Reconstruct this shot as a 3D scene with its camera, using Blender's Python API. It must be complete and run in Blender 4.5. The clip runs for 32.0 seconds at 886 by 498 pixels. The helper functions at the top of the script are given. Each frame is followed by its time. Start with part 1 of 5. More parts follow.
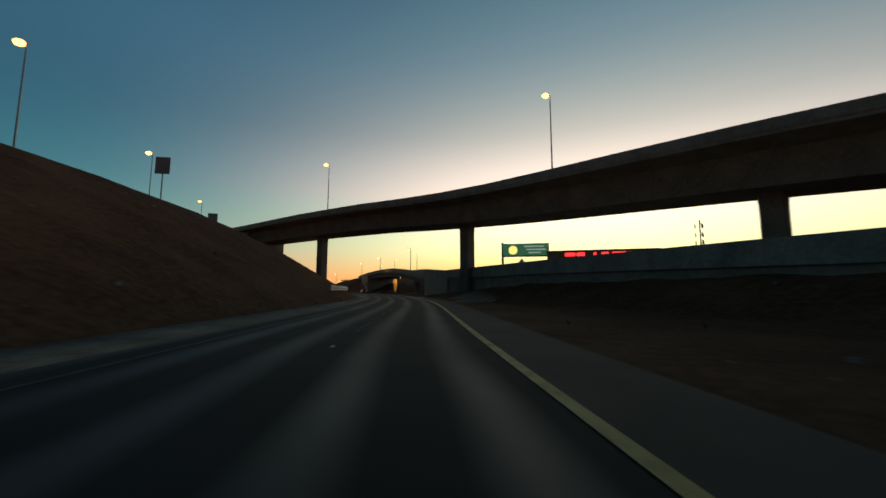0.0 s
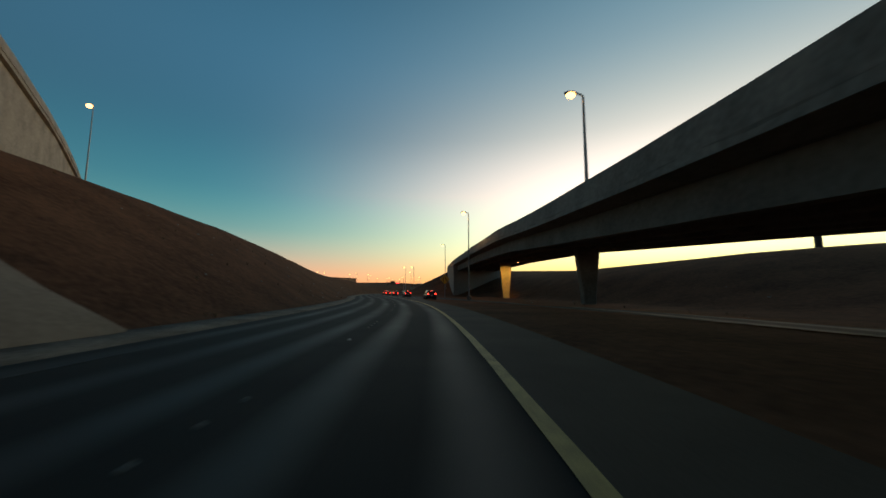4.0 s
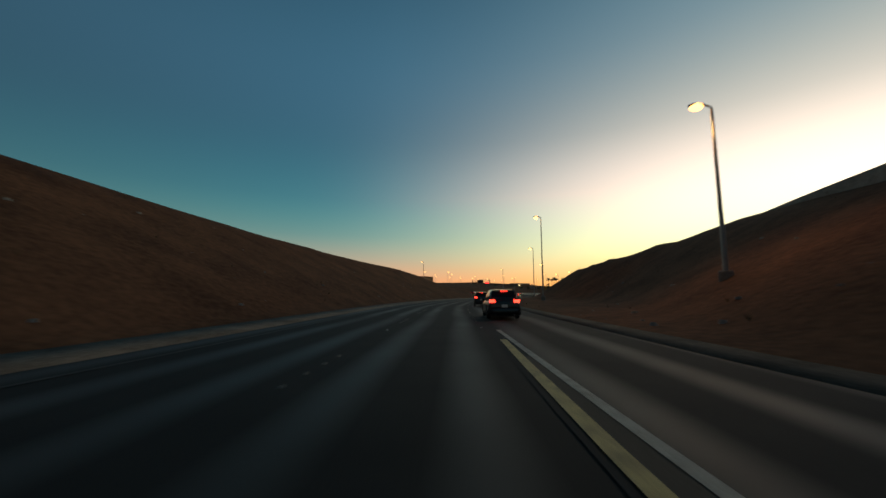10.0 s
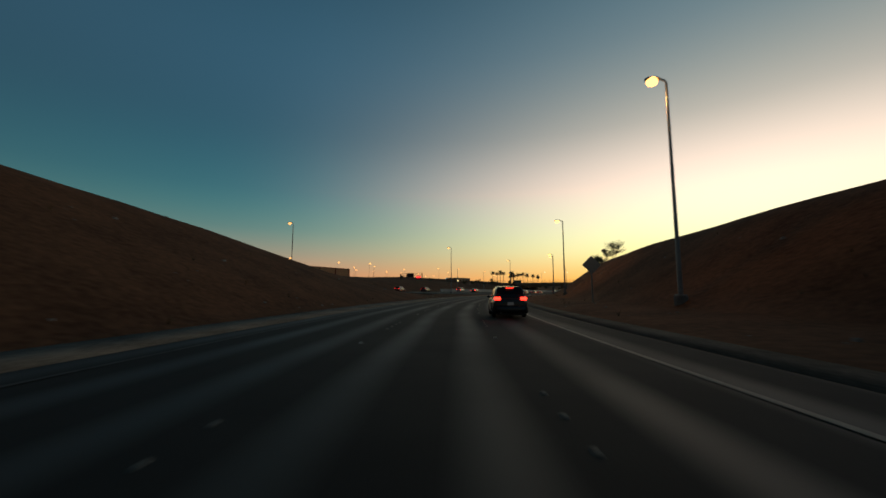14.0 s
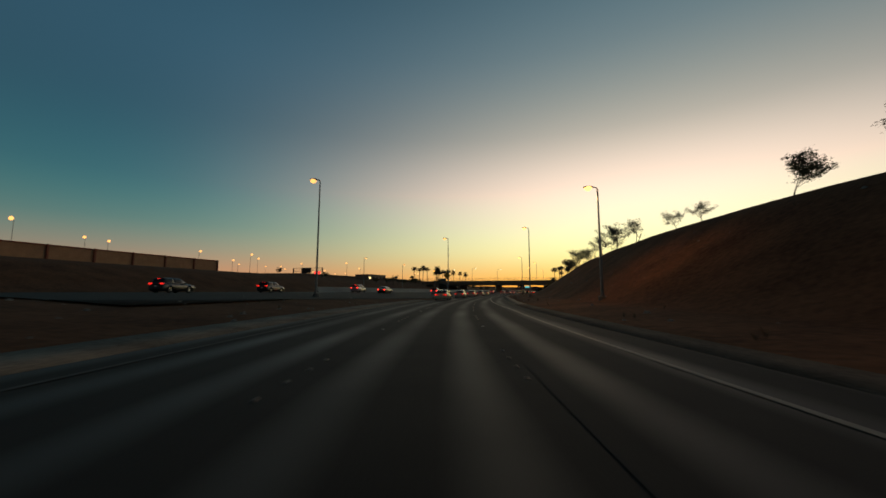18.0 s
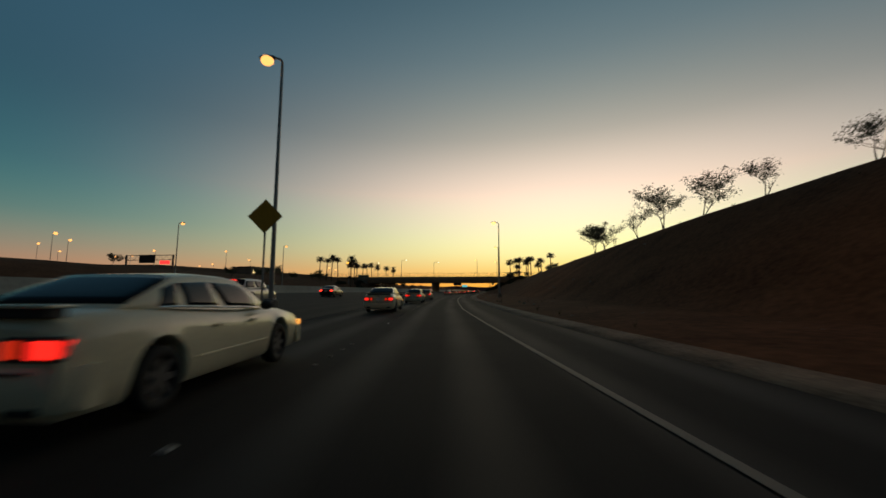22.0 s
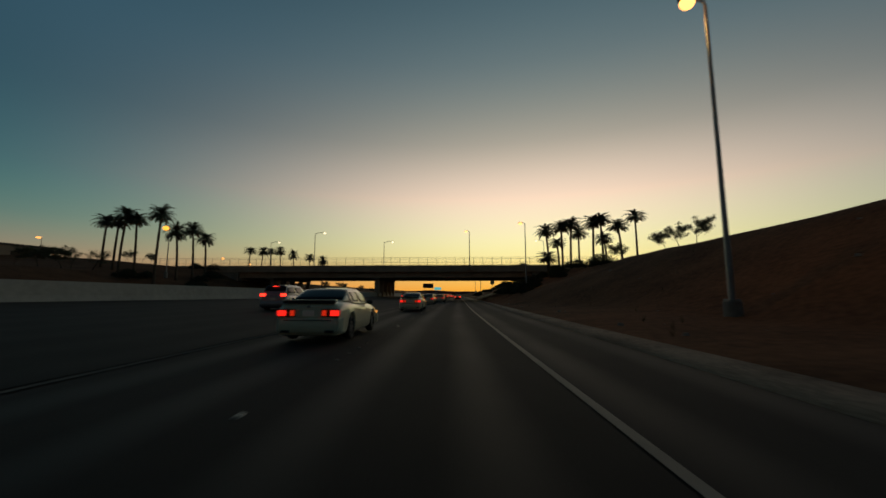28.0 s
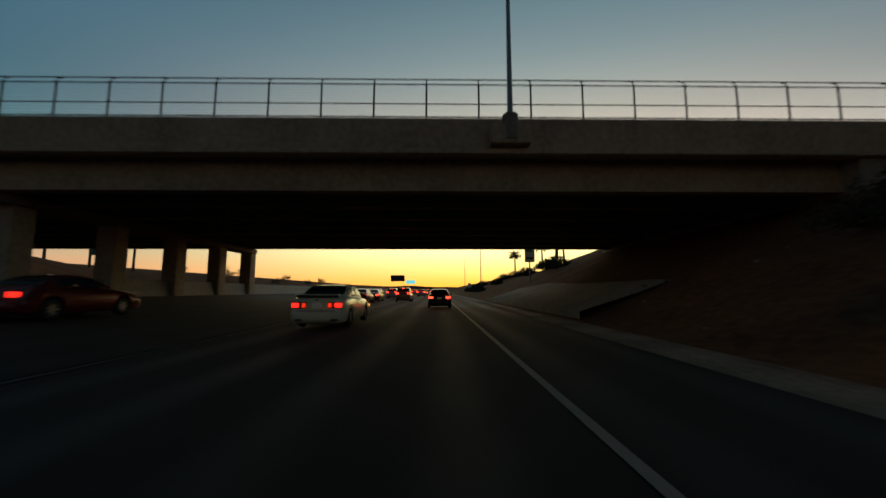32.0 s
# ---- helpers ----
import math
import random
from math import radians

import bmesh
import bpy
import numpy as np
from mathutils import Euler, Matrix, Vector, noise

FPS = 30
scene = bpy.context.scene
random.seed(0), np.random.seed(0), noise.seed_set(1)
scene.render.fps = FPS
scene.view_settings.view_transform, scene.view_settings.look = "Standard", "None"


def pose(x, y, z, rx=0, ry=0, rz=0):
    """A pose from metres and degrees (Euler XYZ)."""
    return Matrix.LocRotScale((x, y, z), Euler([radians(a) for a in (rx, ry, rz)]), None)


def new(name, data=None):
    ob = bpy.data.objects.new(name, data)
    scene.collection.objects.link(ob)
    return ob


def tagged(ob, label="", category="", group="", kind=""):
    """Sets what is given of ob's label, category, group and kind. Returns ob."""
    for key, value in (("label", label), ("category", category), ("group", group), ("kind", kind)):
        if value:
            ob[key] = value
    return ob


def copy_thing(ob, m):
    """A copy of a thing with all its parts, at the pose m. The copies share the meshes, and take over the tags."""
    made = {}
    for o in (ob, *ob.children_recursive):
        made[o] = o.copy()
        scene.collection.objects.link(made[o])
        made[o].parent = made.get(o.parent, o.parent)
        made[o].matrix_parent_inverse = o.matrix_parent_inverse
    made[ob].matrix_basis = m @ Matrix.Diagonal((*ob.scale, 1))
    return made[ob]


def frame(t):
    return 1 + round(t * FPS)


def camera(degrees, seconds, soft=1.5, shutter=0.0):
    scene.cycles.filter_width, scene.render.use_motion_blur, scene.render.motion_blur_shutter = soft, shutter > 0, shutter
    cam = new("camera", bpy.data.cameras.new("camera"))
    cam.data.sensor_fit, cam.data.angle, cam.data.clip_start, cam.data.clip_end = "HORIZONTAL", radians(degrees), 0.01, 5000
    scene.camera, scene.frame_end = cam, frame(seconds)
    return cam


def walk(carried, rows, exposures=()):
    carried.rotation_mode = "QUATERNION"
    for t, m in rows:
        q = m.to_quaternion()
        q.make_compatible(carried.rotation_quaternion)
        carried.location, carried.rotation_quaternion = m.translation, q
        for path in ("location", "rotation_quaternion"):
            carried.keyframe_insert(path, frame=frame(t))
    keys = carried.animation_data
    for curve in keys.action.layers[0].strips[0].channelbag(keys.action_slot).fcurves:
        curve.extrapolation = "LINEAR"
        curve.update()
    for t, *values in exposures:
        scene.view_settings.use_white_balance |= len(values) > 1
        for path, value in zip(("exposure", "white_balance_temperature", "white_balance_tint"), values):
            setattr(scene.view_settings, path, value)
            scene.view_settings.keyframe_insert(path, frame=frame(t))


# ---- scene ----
FOV = 99.0
cam = camera(FOV, 32.0, soft=1.6, shutter=0.25)
# seconds, x, y, height, pitch above level, heading to the left of +y
PATH = [
    (0.0, -14.40, -6.85, 1.32, 6.21, -12.80),
    (0.5, -11.96, 4.90, 1.32, 6.27, -10.90),
    (1.0, -9.88, 16.71, 1.32, 6.32, -9.00),
    (1.5, -8.19, 28.59, 1.32, 6.36, -7.20),
    (2.0, -6.87, 40.52, 1.32, 6.37, -5.40),
    (2.5, -5.94, 52.48, 1.32, 6.37, -3.60),
    (3.0, -5.42, 64.47, 1.32, 6.38, -1.40),
    (3.5, -5.36, 76.47, 1.32, 6.42, 0.90),
    (4.0, -5.79, 88.46, 1.32, 6.46, 3.20),
    (4.5, -6.72, 100.42, 1.32, 6.48, 5.60),
    (5.0, -8.12, 112.33, 1.32, 6.47, 7.90),
    (5.5, -9.98, 124.22, 1.32, 6.47, 9.91),
    (6.0, -12.30, 136.23, 1.32, 6.49, 12.02),
    (6.5, -15.01, 148.19, 1.32, 6.61, 14.09),
    (7.0, -17.99, 159.96, 1.32, 6.75, 15.30),
    (7.5, -21.07, 171.41, 1.32, 6.85, 16.10),
    (8.0, -24.20, 182.57, 1.32, 6.99, 16.44),
    (8.5, -27.44, 193.81, 1.32, 7.13, 16.47),
    (9.0, -30.66, 205.16, 1.32, 7.13, 16.36),
    (9.5, -33.81, 216.49, 1.32, 7.02, 16.20),
    (10.0, -36.76, 227.66, 1.32, 6.82, 15.76),
    (10.5, -39.71, 238.85, 1.32, 6.63, 15.23),
    (11.0, -42.51, 249.97, 1.32, 6.67, 14.65),
    (11.5, -45.10, 260.94, 1.32, 6.74, 13.75),
    (12.0, -47.36, 271.80, 1.32, 6.64, 12.18),
    (12.5, -49.39, 282.93, 1.32, 6.49, 10.24),
    (13.0, -51.00, 294.07, 1.32, 6.37, 8.57),
    (13.5, -52.22, 305.01, 1.32, 6.32, 6.84),
    (14.0, -53.10, 315.64, 1.32, 6.38, 5.11),
    (14.5, -53.77, 325.93, 1.32, 6.44, 3.51),
    (15.0, -54.17, 334.75, 1.32, 6.49, 2.00),
    (15.5, -54.31, 342.20, 1.32, 6.54, 0.56),
    (16.0, -54.22, 349.40, 1.32, 6.59, -0.87),
    (16.5, -53.93, 357.49, 1.32, 6.61, -2.37),
    (17.0, -53.45, 366.61, 1.32, 6.55, -3.93),
    (17.5, -52.69, 375.90, 1.32, 6.40, -5.50),
    (18.0, -51.65, 385.12, 1.32, 6.40, -7.05),
    (18.5, -50.42, 394.15, 1.32, 6.55, -8.66),
    (19.0, -49.07, 402.81, 1.32, 6.63, -10.27),
    (19.5, -47.53, 411.59, 1.32, 6.61, -11.85),
    (20.0, -45.72, 420.33, 1.32, 6.55, -13.37),
    (20.5, -43.70, 429.02, 1.32, 6.45, -14.73),
    (21.0, -41.47, 437.51, 1.32, 6.34, -15.88),
    (21.5, -39.07, 446.01, 1.32, 6.30, -16.74),
    (22.0, -36.57, 454.38, 1.32, 6.33, -17.48),
    (22.5, -33.97, 462.63, 1.32, 6.59, -18.10),
    (23.0, -31.40, 470.51, 1.32, 7.07, -18.68),
    (23.5, -28.85, 478.17, 1.32, 7.44, -18.98),
    (24.0, -26.35, 485.75, 1.32, 7.62, -19.18),
    (24.5, -23.86, 493.34, 1.32, 7.56, -19.30),
    (25.0, -21.40, 500.67, 1.32, 7.22, -19.46),
    (25.5, -18.77, 508.12, 1.32, 6.85, -19.41),
    (26.0, -15.56, 516.84, 1.32, 6.65, -19.60),
    (26.5, -11.78, 526.79, 1.32, 6.64, -20.02),
    (27.0, -7.77, 537.18, 1.32, 6.75, -20.58),
    (27.5, -3.82, 547.20, 1.32, 6.90, -21.22),
    (28.0, 0.02, 556.75, 1.32, 6.98, -21.90),
    (28.5, 4.00, 566.33, 1.32, 6.96, -22.72),
    (29.0, 8.17, 575.82, 1.32, 6.89, -23.47),
    (29.5, 12.50, 585.49, 1.32, 6.85, -24.11),
    (30.0, 16.81, 594.97, 1.32, 6.82, -24.47),
    (30.5, 20.99, 604.24, 1.32, 6.73, -24.66),
    (31.0, 25.08, 613.41, 1.32, 6.56, -24.70),
    (31.5, 29.28, 622.79, 1.32, 6.42, -24.91),
    (32.0, 33.49, 631.86, 1.32, 6.33, -25.02),
]
EXPOSURES = [(0.0, 0.6, 6350, 10), (2.0, 0.8, 6300, 9), (3.5, 0.95, 6200, 8), (6.0, 1.05, 6300, 9), (8.0, 1.0, 6400, 10), (10.0, 0.75, 6500, 10), (13.0, 0.4, 6500, 10), (17.0, 0.25, 6640, 10), (21.0, 0.15, 6680, 10), (24.0, 0.06, 6720, 10), (28.0, -0.06, 6880, 10), (30.0, 0.1, 6900, 10), (31.0, 0.36, 6980, 11), (32.0, 0.72, 7050, 12)]
walk(cam, [(t, pose(x, y, z, 90 + up, 0, head)) for t, x, y, z, up, head in PATH], EXPOSURES)

# ---------------------------------------------------------------- dusk sky
SUN_WAY = Vector((math.sin(radians(36.8)), math.cos(radians(36.8)), 0))


def lin(r, g, b):
    return tuple((v / 255 / 12.92) if v / 255 <= 0.04045 else ((v / 255 + 0.055) / 1.055) ** 2.4 for v in (r, g, b)) + (1,)


world = bpy.data.worlds.new("dusk_sky")
scene.world = world
world.use_nodes = True
wn, wl = world.node_tree.nodes, world.node_tree.links
coords = wn.new("ShaderNodeTexCoord")
split = wn.new("ShaderNodeSeparateXYZ")
wl.new(coords.outputs["Generated"], split.inputs[0])


def sky_ramp(stops):
    r = wn.new("ShaderNodeValToRGB")
    r.color_ramp.interpolation = "B_SPLINE"
    e = r.color_ramp.elements
    while len(e) < len(stops):
        e.new(0.5)
    for el, (p, c, gain) in zip(e, stops):
        el.position, el.color = p, tuple(v * gain for v in lin(*c)[:3]) + (1,)
    wl.new(split.outputs["Z"], r.inputs["Fac"])
    return r


# colour by height over the horizon: toward the glow, beside it, and away from it
toward = sky_ramp(((0.0, (238, 146, 40), 1.41), (0.04, (234, 166, 74), 1.41), (0.1, (255, 206, 143), 1.56), (0.17, (250, 210, 174), 1.41), (0.26, (216, 196, 180), 1.41), (0.38, (138, 136, 126), 1.41), (0.54, (78, 100, 108), 1.41), (0.74, (39, 65, 80), 1.41), (1.0, (14, 30, 41), 1.41)))
beside = sky_ramp(((0.0, (176, 104, 70), 1.41), (0.04, (154, 110, 84), 1.41), (0.09, (118, 115, 100), 1.41), (0.15, (67, 105, 101), 1.41), (0.24, (41, 85, 95), 1.41), (0.38, (37, 66, 81), 1.41), (0.54, (42, 73, 90), 1.41), (0.74, (23, 48, 62), 1.41), (1.0, (9, 23, 33), 1.41)))
away = sky_ramp(((0.0, (58, 43, 34), 1.0), (0.1, (48, 42, 40), 1.0), (0.25, (30, 35, 42), 1.0), (0.6, (15, 26, 36), 1.0), (1.0, (12, 22, 32), 1.0)))
facing = wn.new("ShaderNodeVectorMath")
facing.operation = "DOT_PRODUCT"
facing.inputs[1].default_value = SUN_WAY
flat = wn.new("ShaderNodeVectorMath")
flat.operation = "MULTIPLY"
flat.inputs[1].default_value = (1, 1, 0)
unit = wn.new("ShaderNodeVectorMath")
unit.operation = "NORMALIZE"
wl.new(coords.outputs["Generated"], flat.inputs[0])
wl.new(flat.outputs[0], unit.inputs[0])
wl.new(unit.outputs[0], facing.inputs[0])


def sky_mix(a, b, low, high, power):
    f = wn.new("ShaderNodeMapRange")
    f.inputs["From Min"].default_value, f.inputs["From Max"].default_value = low, high
    wl.new(facing.outputs["Value"], f.inputs["Value"])
    p = wn.new("ShaderNodeMath")
    p.operation = "POWER"
    p.inputs[1].default_value = power
    wl.new(f.outputs["Result"], p.inputs[0])
    m = wn.new("ShaderNodeMix")
    m.data_type = "RGBA"
    wl.new(p.outputs[0], m.inputs["Factor"])
    wl.new(a, m.inputs["A"])
    wl.new(b, m.inputs["B"])
    return m.outputs["Result"]


near_glow = sky_mix(beside.outputs["Color"], toward.outputs["Color"], 0.15, 1.0, 3.2)
whole = sky_mix(away.outputs["Color"], near_glow, -1.0, 0.5, 0.7)
wl.new(whole, wn["Background"].inputs["Color"])
wn["Background"].inputs["Strength"].default_value = 1.0

# ---------------------------------------------------------------- materials
def mat(name, color, rough=0.8, metal=0.0, var=0.25, scale=1.0, bump=0.15, color2=None, big=0.08, spec=0.5, emit=None, power=0.0, coat=0.0):
    """A procedural surface: base colour varied at two scales, with fine relief."""
    m = bpy.data.materials.new(name)
    m.use_nodes = True
    n, l = m.node_tree.nodes, m.node_tree.links
    b = n["Principled BSDF"]
    b.inputs["Roughness"].default_value = rough
    b.inputs["Metallic"].default_value = metal
    b.inputs["Specular IOR Level"].default_value = spec
    b.inputs["Coat Weight"].default_value = coat
    c = (*color, 1)
    if var <= 0:
        b.inputs["Base Color"].default_value = c
    else:
        tc = n.new("ShaderNodeTexCoord")
        fine, broad = n.new("ShaderNodeTexNoise"), n.new("ShaderNodeTexNoise")
        fine.inputs["Scale"].default_value, broad.inputs["Scale"].default_value = 6.0 * scale, 6.0 * scale * big
        fine.inputs["Detail"].default_value, broad.inputs["Detail"].default_value = 6, 4
        mix = n.new("ShaderNodeMix")
        mix.data_type = "RGBA"
        dark = tuple(v * (1 - var) for v in (color2 or color))
        mix.inputs["A"].default_value = (*dark, 1)
        mix.inputs["B"].default_value = tuple(min(1, v * (1 + var)) for v in color) + (1,)
        add = n.new("ShaderNodeMath")
        add.operation = "ADD"
        half = n.new("ShaderNodeMapRange")
        half.inputs["From Min"].default_value, half.inputs["From Max"].default_value = 0.7, 1.3
        for t in (fine, broad):
            l.new(tc.outputs["Object"], t.inputs["Vector"])
        l.new(fine.outputs["Fac"], add.inputs[0])
        l.new(broad.outputs["Fac"], add.inputs[1])
        l.new(add.outputs[0], half.inputs["Value"])
        l.new(half.outputs["Result"], mix.inputs["Factor"])
        l.new(mix.outputs["Result"], b.inputs["Base Color"])
        if bump > 0:
            bp = n.new("ShaderNodeBump")
            bp.inputs["Strength"].default_value = bump
            bp.inputs["Distance"].default_value = 0.05 / scale
            l.new(fine.outputs["Fac"], bp.inputs["Height"])
            l.new(bp.outputs["Normal"], b.inputs["Normal"])
    if emit:
        b.inputs["Emission Color"].default_value = (*emit, 1)
        b.inputs["Emission Strength"].default_value = power
    return m


def glass_mat(name, tint):
    m = bpy.data.materials.new(name)
    m.use_nodes = True
    b = m.node_tree.nodes["Principled BSDF"]
    b.inputs["Base Color"].default_value = (*tint, 1)
    b.inputs["Roughness"].default_value = 0.08
    b.inputs["Specular IOR Level"].default_value = 0.22
    return m


DIRT = mat("desert_dirt", (0.165, 0.075, 0.038), 0.95, var=0.22, scale=0.5, bump=0.35, color2=(0.1, 0.046, 0.025), big=0.09, spec=0.05)


def asphalt(name, base, worn, lane=1.83, shift=0.4, gloss=0.55):
    """Asphalt whose wheel tracks are polished and paler; the map holds the offset across and the way along."""
    m = mat(name, base, 0.8, var=0.35, scale=5.0, bump=0.25, big=0.02, spec=0.3)
    n, l = m.node_tree.nodes, m.node_tree.links
    b = n["Principled BSDF"]
    uv = n.new("ShaderNodeUVMap")
    sp = n.new("ShaderNodeSeparateXYZ")
    l.new(uv.outputs["UV"], sp.inputs[0])
    wob = n.new("ShaderNodeTexNoise")
    wob.noise_dimensions = "1D"
    wob.inputs["Scale"].default_value = 0.05
    l.new(sp.outputs["Y"], wob.inputs["W"])
    a1 = n.new("ShaderNodeMath")
    a1.operation = "MULTIPLY_ADD"
    a1.inputs[1].default_value, a1.inputs[2].default_value = 0.5, -shift - 0.25
    l.new(wob.outputs["Fac"], a1.inputs[0])
    a2 = n.new("ShaderNodeMath")
    a2.operation = "ADD"
    l.new(sp.outputs["X"], a2.inputs[0])
    l.new(a1.outputs[0], a2.inputs[1])
    a3 = n.new("ShaderNodeMath")
    a3.operation = "MULTIPLY"
    a3.inputs[1].default_value = 2 * math.pi / lane
    l.new(a2.outputs[0], a3.inputs[0])
    a4 = n.new("ShaderNodeMath")
    a4.operation = "COSINE"
    l.new(a3.outputs[0], a4.inputs[0])
    patch = n.new("ShaderNodeTexNoise")
    patch.inputs["Scale"].default_value, patch.inputs["Detail"].default_value = 0.12, 5
    l.new(uv.outputs["UV"], patch.inputs["Vector"])
    a5 = n.new("ShaderNodeMapRange")
    a5.inputs["From Min"].default_value, a5.inputs["From Max"].default_value = -0.3, 1.2
    l.new(a4.outputs[0], a5.inputs["Value"])
    a6 = n.new("ShaderNodeMath")
    a6.operation = "MULTIPLY"
    l.new(a5.outputs["Result"], a6.inputs[0])
    l.new(patch.outputs["Fac"], a6.inputs[1])
    old = b.inputs["Base Color"].links[0].from_socket
    mx = n.new("ShaderNodeMix")
    mx.data_type = "RGBA"
    mx.inputs["B"].default_value = (*worn, 1)
    l.new(old, mx.inputs["A"])
    l.new(a6.outputs[0], mx.inputs["Factor"])
    l.new(mx.outputs["Result"], b.inputs["Base Color"])
    rr = n.new("ShaderNodeMapRange")
    rr.inputs["To Min"].default_value, rr.inputs["To Max"].default_value = 0.9, gloss
    l.new(a6.outputs[0], rr.inputs["Value"])
    l.new(rr.outputs["Result"], b.inputs["Roughness"])
    return m


ASPHALT = asphalt("asphalt", (0.022, 0.019, 0.016), (0.1, 0.086, 0.071), gloss=0.36)
ASPHALT_WIDE = asphalt("freeway_asphalt", (0.016, 0.014, 0.0115), (0.024, 0.02, 0.017), 1.83, 0.4, 0.82)
ASPHALT_MERGE = asphalt("merged_lane_asphalt", (0.015, 0.013, 0.011), (0.034, 0.029, 0.024), 1.83, 0.4, 0.55)
GUTTER = mat("dirty_gutter_concrete", (0.25, 0.195, 0.145), 0.9, var=0.35, scale=1.5, bump=0.2, color2=(0.16, 0.12, 0.088), big=0.06, spec=0.15)
ASPHALT_NEW = mat("shoulder_asphalt", (0.085, 0.064, 0.045), 0.85, var=0.3, scale=4.0, bump=0.25, big=0.02, spec=0.25)
DUSTY_EDGE = mat("dusty_asphalt", (0.11, 0.09, 0.07), 0.95, var=0.35, scale=1.5, bump=0.2, color2=(0.075, 0.062, 0.05), big=0.06, spec=0.1)
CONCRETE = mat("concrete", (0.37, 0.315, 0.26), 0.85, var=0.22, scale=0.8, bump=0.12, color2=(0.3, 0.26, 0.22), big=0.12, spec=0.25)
# darker concrete; on girders, decks and inner columns it carries their shade as colour
CONCRETE_DARK = mat("dark_and_shaded_concrete", (0.26, 0.225, 0.19), 0.9, var=0.3, scale=0.8, bump=0.15, big=0.1, spec=0.2)
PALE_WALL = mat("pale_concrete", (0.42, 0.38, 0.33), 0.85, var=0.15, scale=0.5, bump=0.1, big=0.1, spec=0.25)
PAVED_SLOPE = mat("slope_concrete", (0.2, 0.155, 0.115), 0.9, var=0.25, scale=0.8, bump=0.15, big=0.1, spec=0.15)
WALL_CONCRETE = mat("wall_concrete", (0.33, 0.275, 0.22), 0.88, var=0.2, scale=0.5, bump=0.12, color2=(0.27, 0.225, 0.18), big=0.15, spec=0.2)
TAN_SLOPE = mat("tan_slope_concrete", (0.33, 0.235, 0.16), 0.9, var=0.2, scale=0.8, bump=0.15, big=0.1, spec=0.15)
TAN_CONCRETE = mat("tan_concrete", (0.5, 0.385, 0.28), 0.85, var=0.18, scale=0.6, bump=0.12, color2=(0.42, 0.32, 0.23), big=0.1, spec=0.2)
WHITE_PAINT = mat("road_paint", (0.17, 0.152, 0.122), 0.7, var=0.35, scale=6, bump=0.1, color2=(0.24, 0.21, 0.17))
GORE_PAINT = mat("gore_line_paint", (0.42, 0.38, 0.31), 0.7, var=0.3, scale=6, bump=0.1, color2=(0.3, 0.26, 0.2))
# low-contrast line paint, close to the tone of the asphalt
DULL_PAINT = mat("dull_road_paint", (0.075, 0.068, 0.057), 0.85, var=0.4, scale=6, bump=0.1, color2=(0.045, 0.04, 0.036))
YELLOW_PAINT = mat("yellow_road_paint", (0.5, 0.35, 0.1), 0.65, var=0.3, scale=6, bump=0.1, color2=(0.38, 0.26, 0.07))
TAR = mat("tar_seam", (0.01, 0.01, 0.01), 0.95, var=0.2, scale=5, bump=0.1)
STEEL = mat("galvanised_steel", (0.32, 0.32, 0.32), 0.5, 0.8, var=0.2, scale=2, bump=0.05)
DARK_STEEL = mat("dark_painted_steel", (0.06, 0.06, 0.062), 0.55, 0.3, var=0.2, scale=2, bump=0.05)
RUST_PANEL = mat("tan_wall_panel", (0.36, 0.2, 0.11), 0.9, var=0.2, scale=0.7, bump=0.15)
RUST_POST = mat("brown_wall_post", (0.2, 0.06, 0.035), 0.9, var=0.2, scale=1, bump=0.15)
BARK = mat("bark", (0.09, 0.06, 0.04), 0.95, var=0.35, scale=3, bump=0.5)
PALM_BARK = mat("palm_bark", (0.12, 0.085, 0.055), 0.95, var=0.35, scale=3, bump=0.6)
PALM_LEAF = mat("palm_leaf", (0.05, 0.075, 0.03), 0.6, var=0.4, scale=2, bump=0.0, color2=(0.07, 0.06, 0.03))
DRY_LEAF = mat("dry_palm_leaf", (0.16, 0.1, 0.05), 0.8, var=0.35, scale=2, bump=0.0)
LEAF = mat("desert_tree_leaf", (0.07, 0.085, 0.035), 0.65, var=0.4, scale=2, bump=0.0, color2=(0.09, 0.07, 0.03))
BUSH = mat("shrub_leaf", (0.035, 0.042, 0.02), 0.95, var=0.4, scale=2, bump=0.0)
TYRE = mat("tyre_rubber", (0.02, 0.02, 0.02), 0.8, var=0.2, scale=8, bump=0.1)
RIM = mat("alloy_rim", (0.45, 0.45, 0.45), 0.3, 0.9, var=0.1, scale=4, bump=0)
BLACK_TRIM = mat("black_trim", (0.02, 0.02, 0.022), 0.5, var=0.2, scale=6, bump=0.05)
CAR_GLASS = glass_mat("tinted_car_glass", (0.012, 0.015, 0.02))
CHROME = mat("chrome", (0.7, 0.7, 0.7), 0.12, 1.0, var=0)
# plate face gives off a faint glow of its own, light put into the surface
PLATE = mat("plate_face", (0.3, 0.3, 0.3), 0.5, var=0.1, scale=8, bump=0, emit=(1, 0.95, 0.85), power=0.015)
TAIL_ON = mat("lit_tail_lamp", (0.4, 0.02, 0.015), 0.3, var=0, emit=(1.0, 0.022, 0.014), power=1.25)
TAIL_INNER = mat("inner_tail_lamp", (0.4, 0.05, 0.015), 0.3, var=0, emit=(1.0, 0.04, 0.012), power=0.5)
TAIL_BRIGHT = mat("braking_tail_lamp", (0.5, 0.05, 0.02), 0.3, var=0, emit=(1.0, 0.035, 0.018), power=3.6)
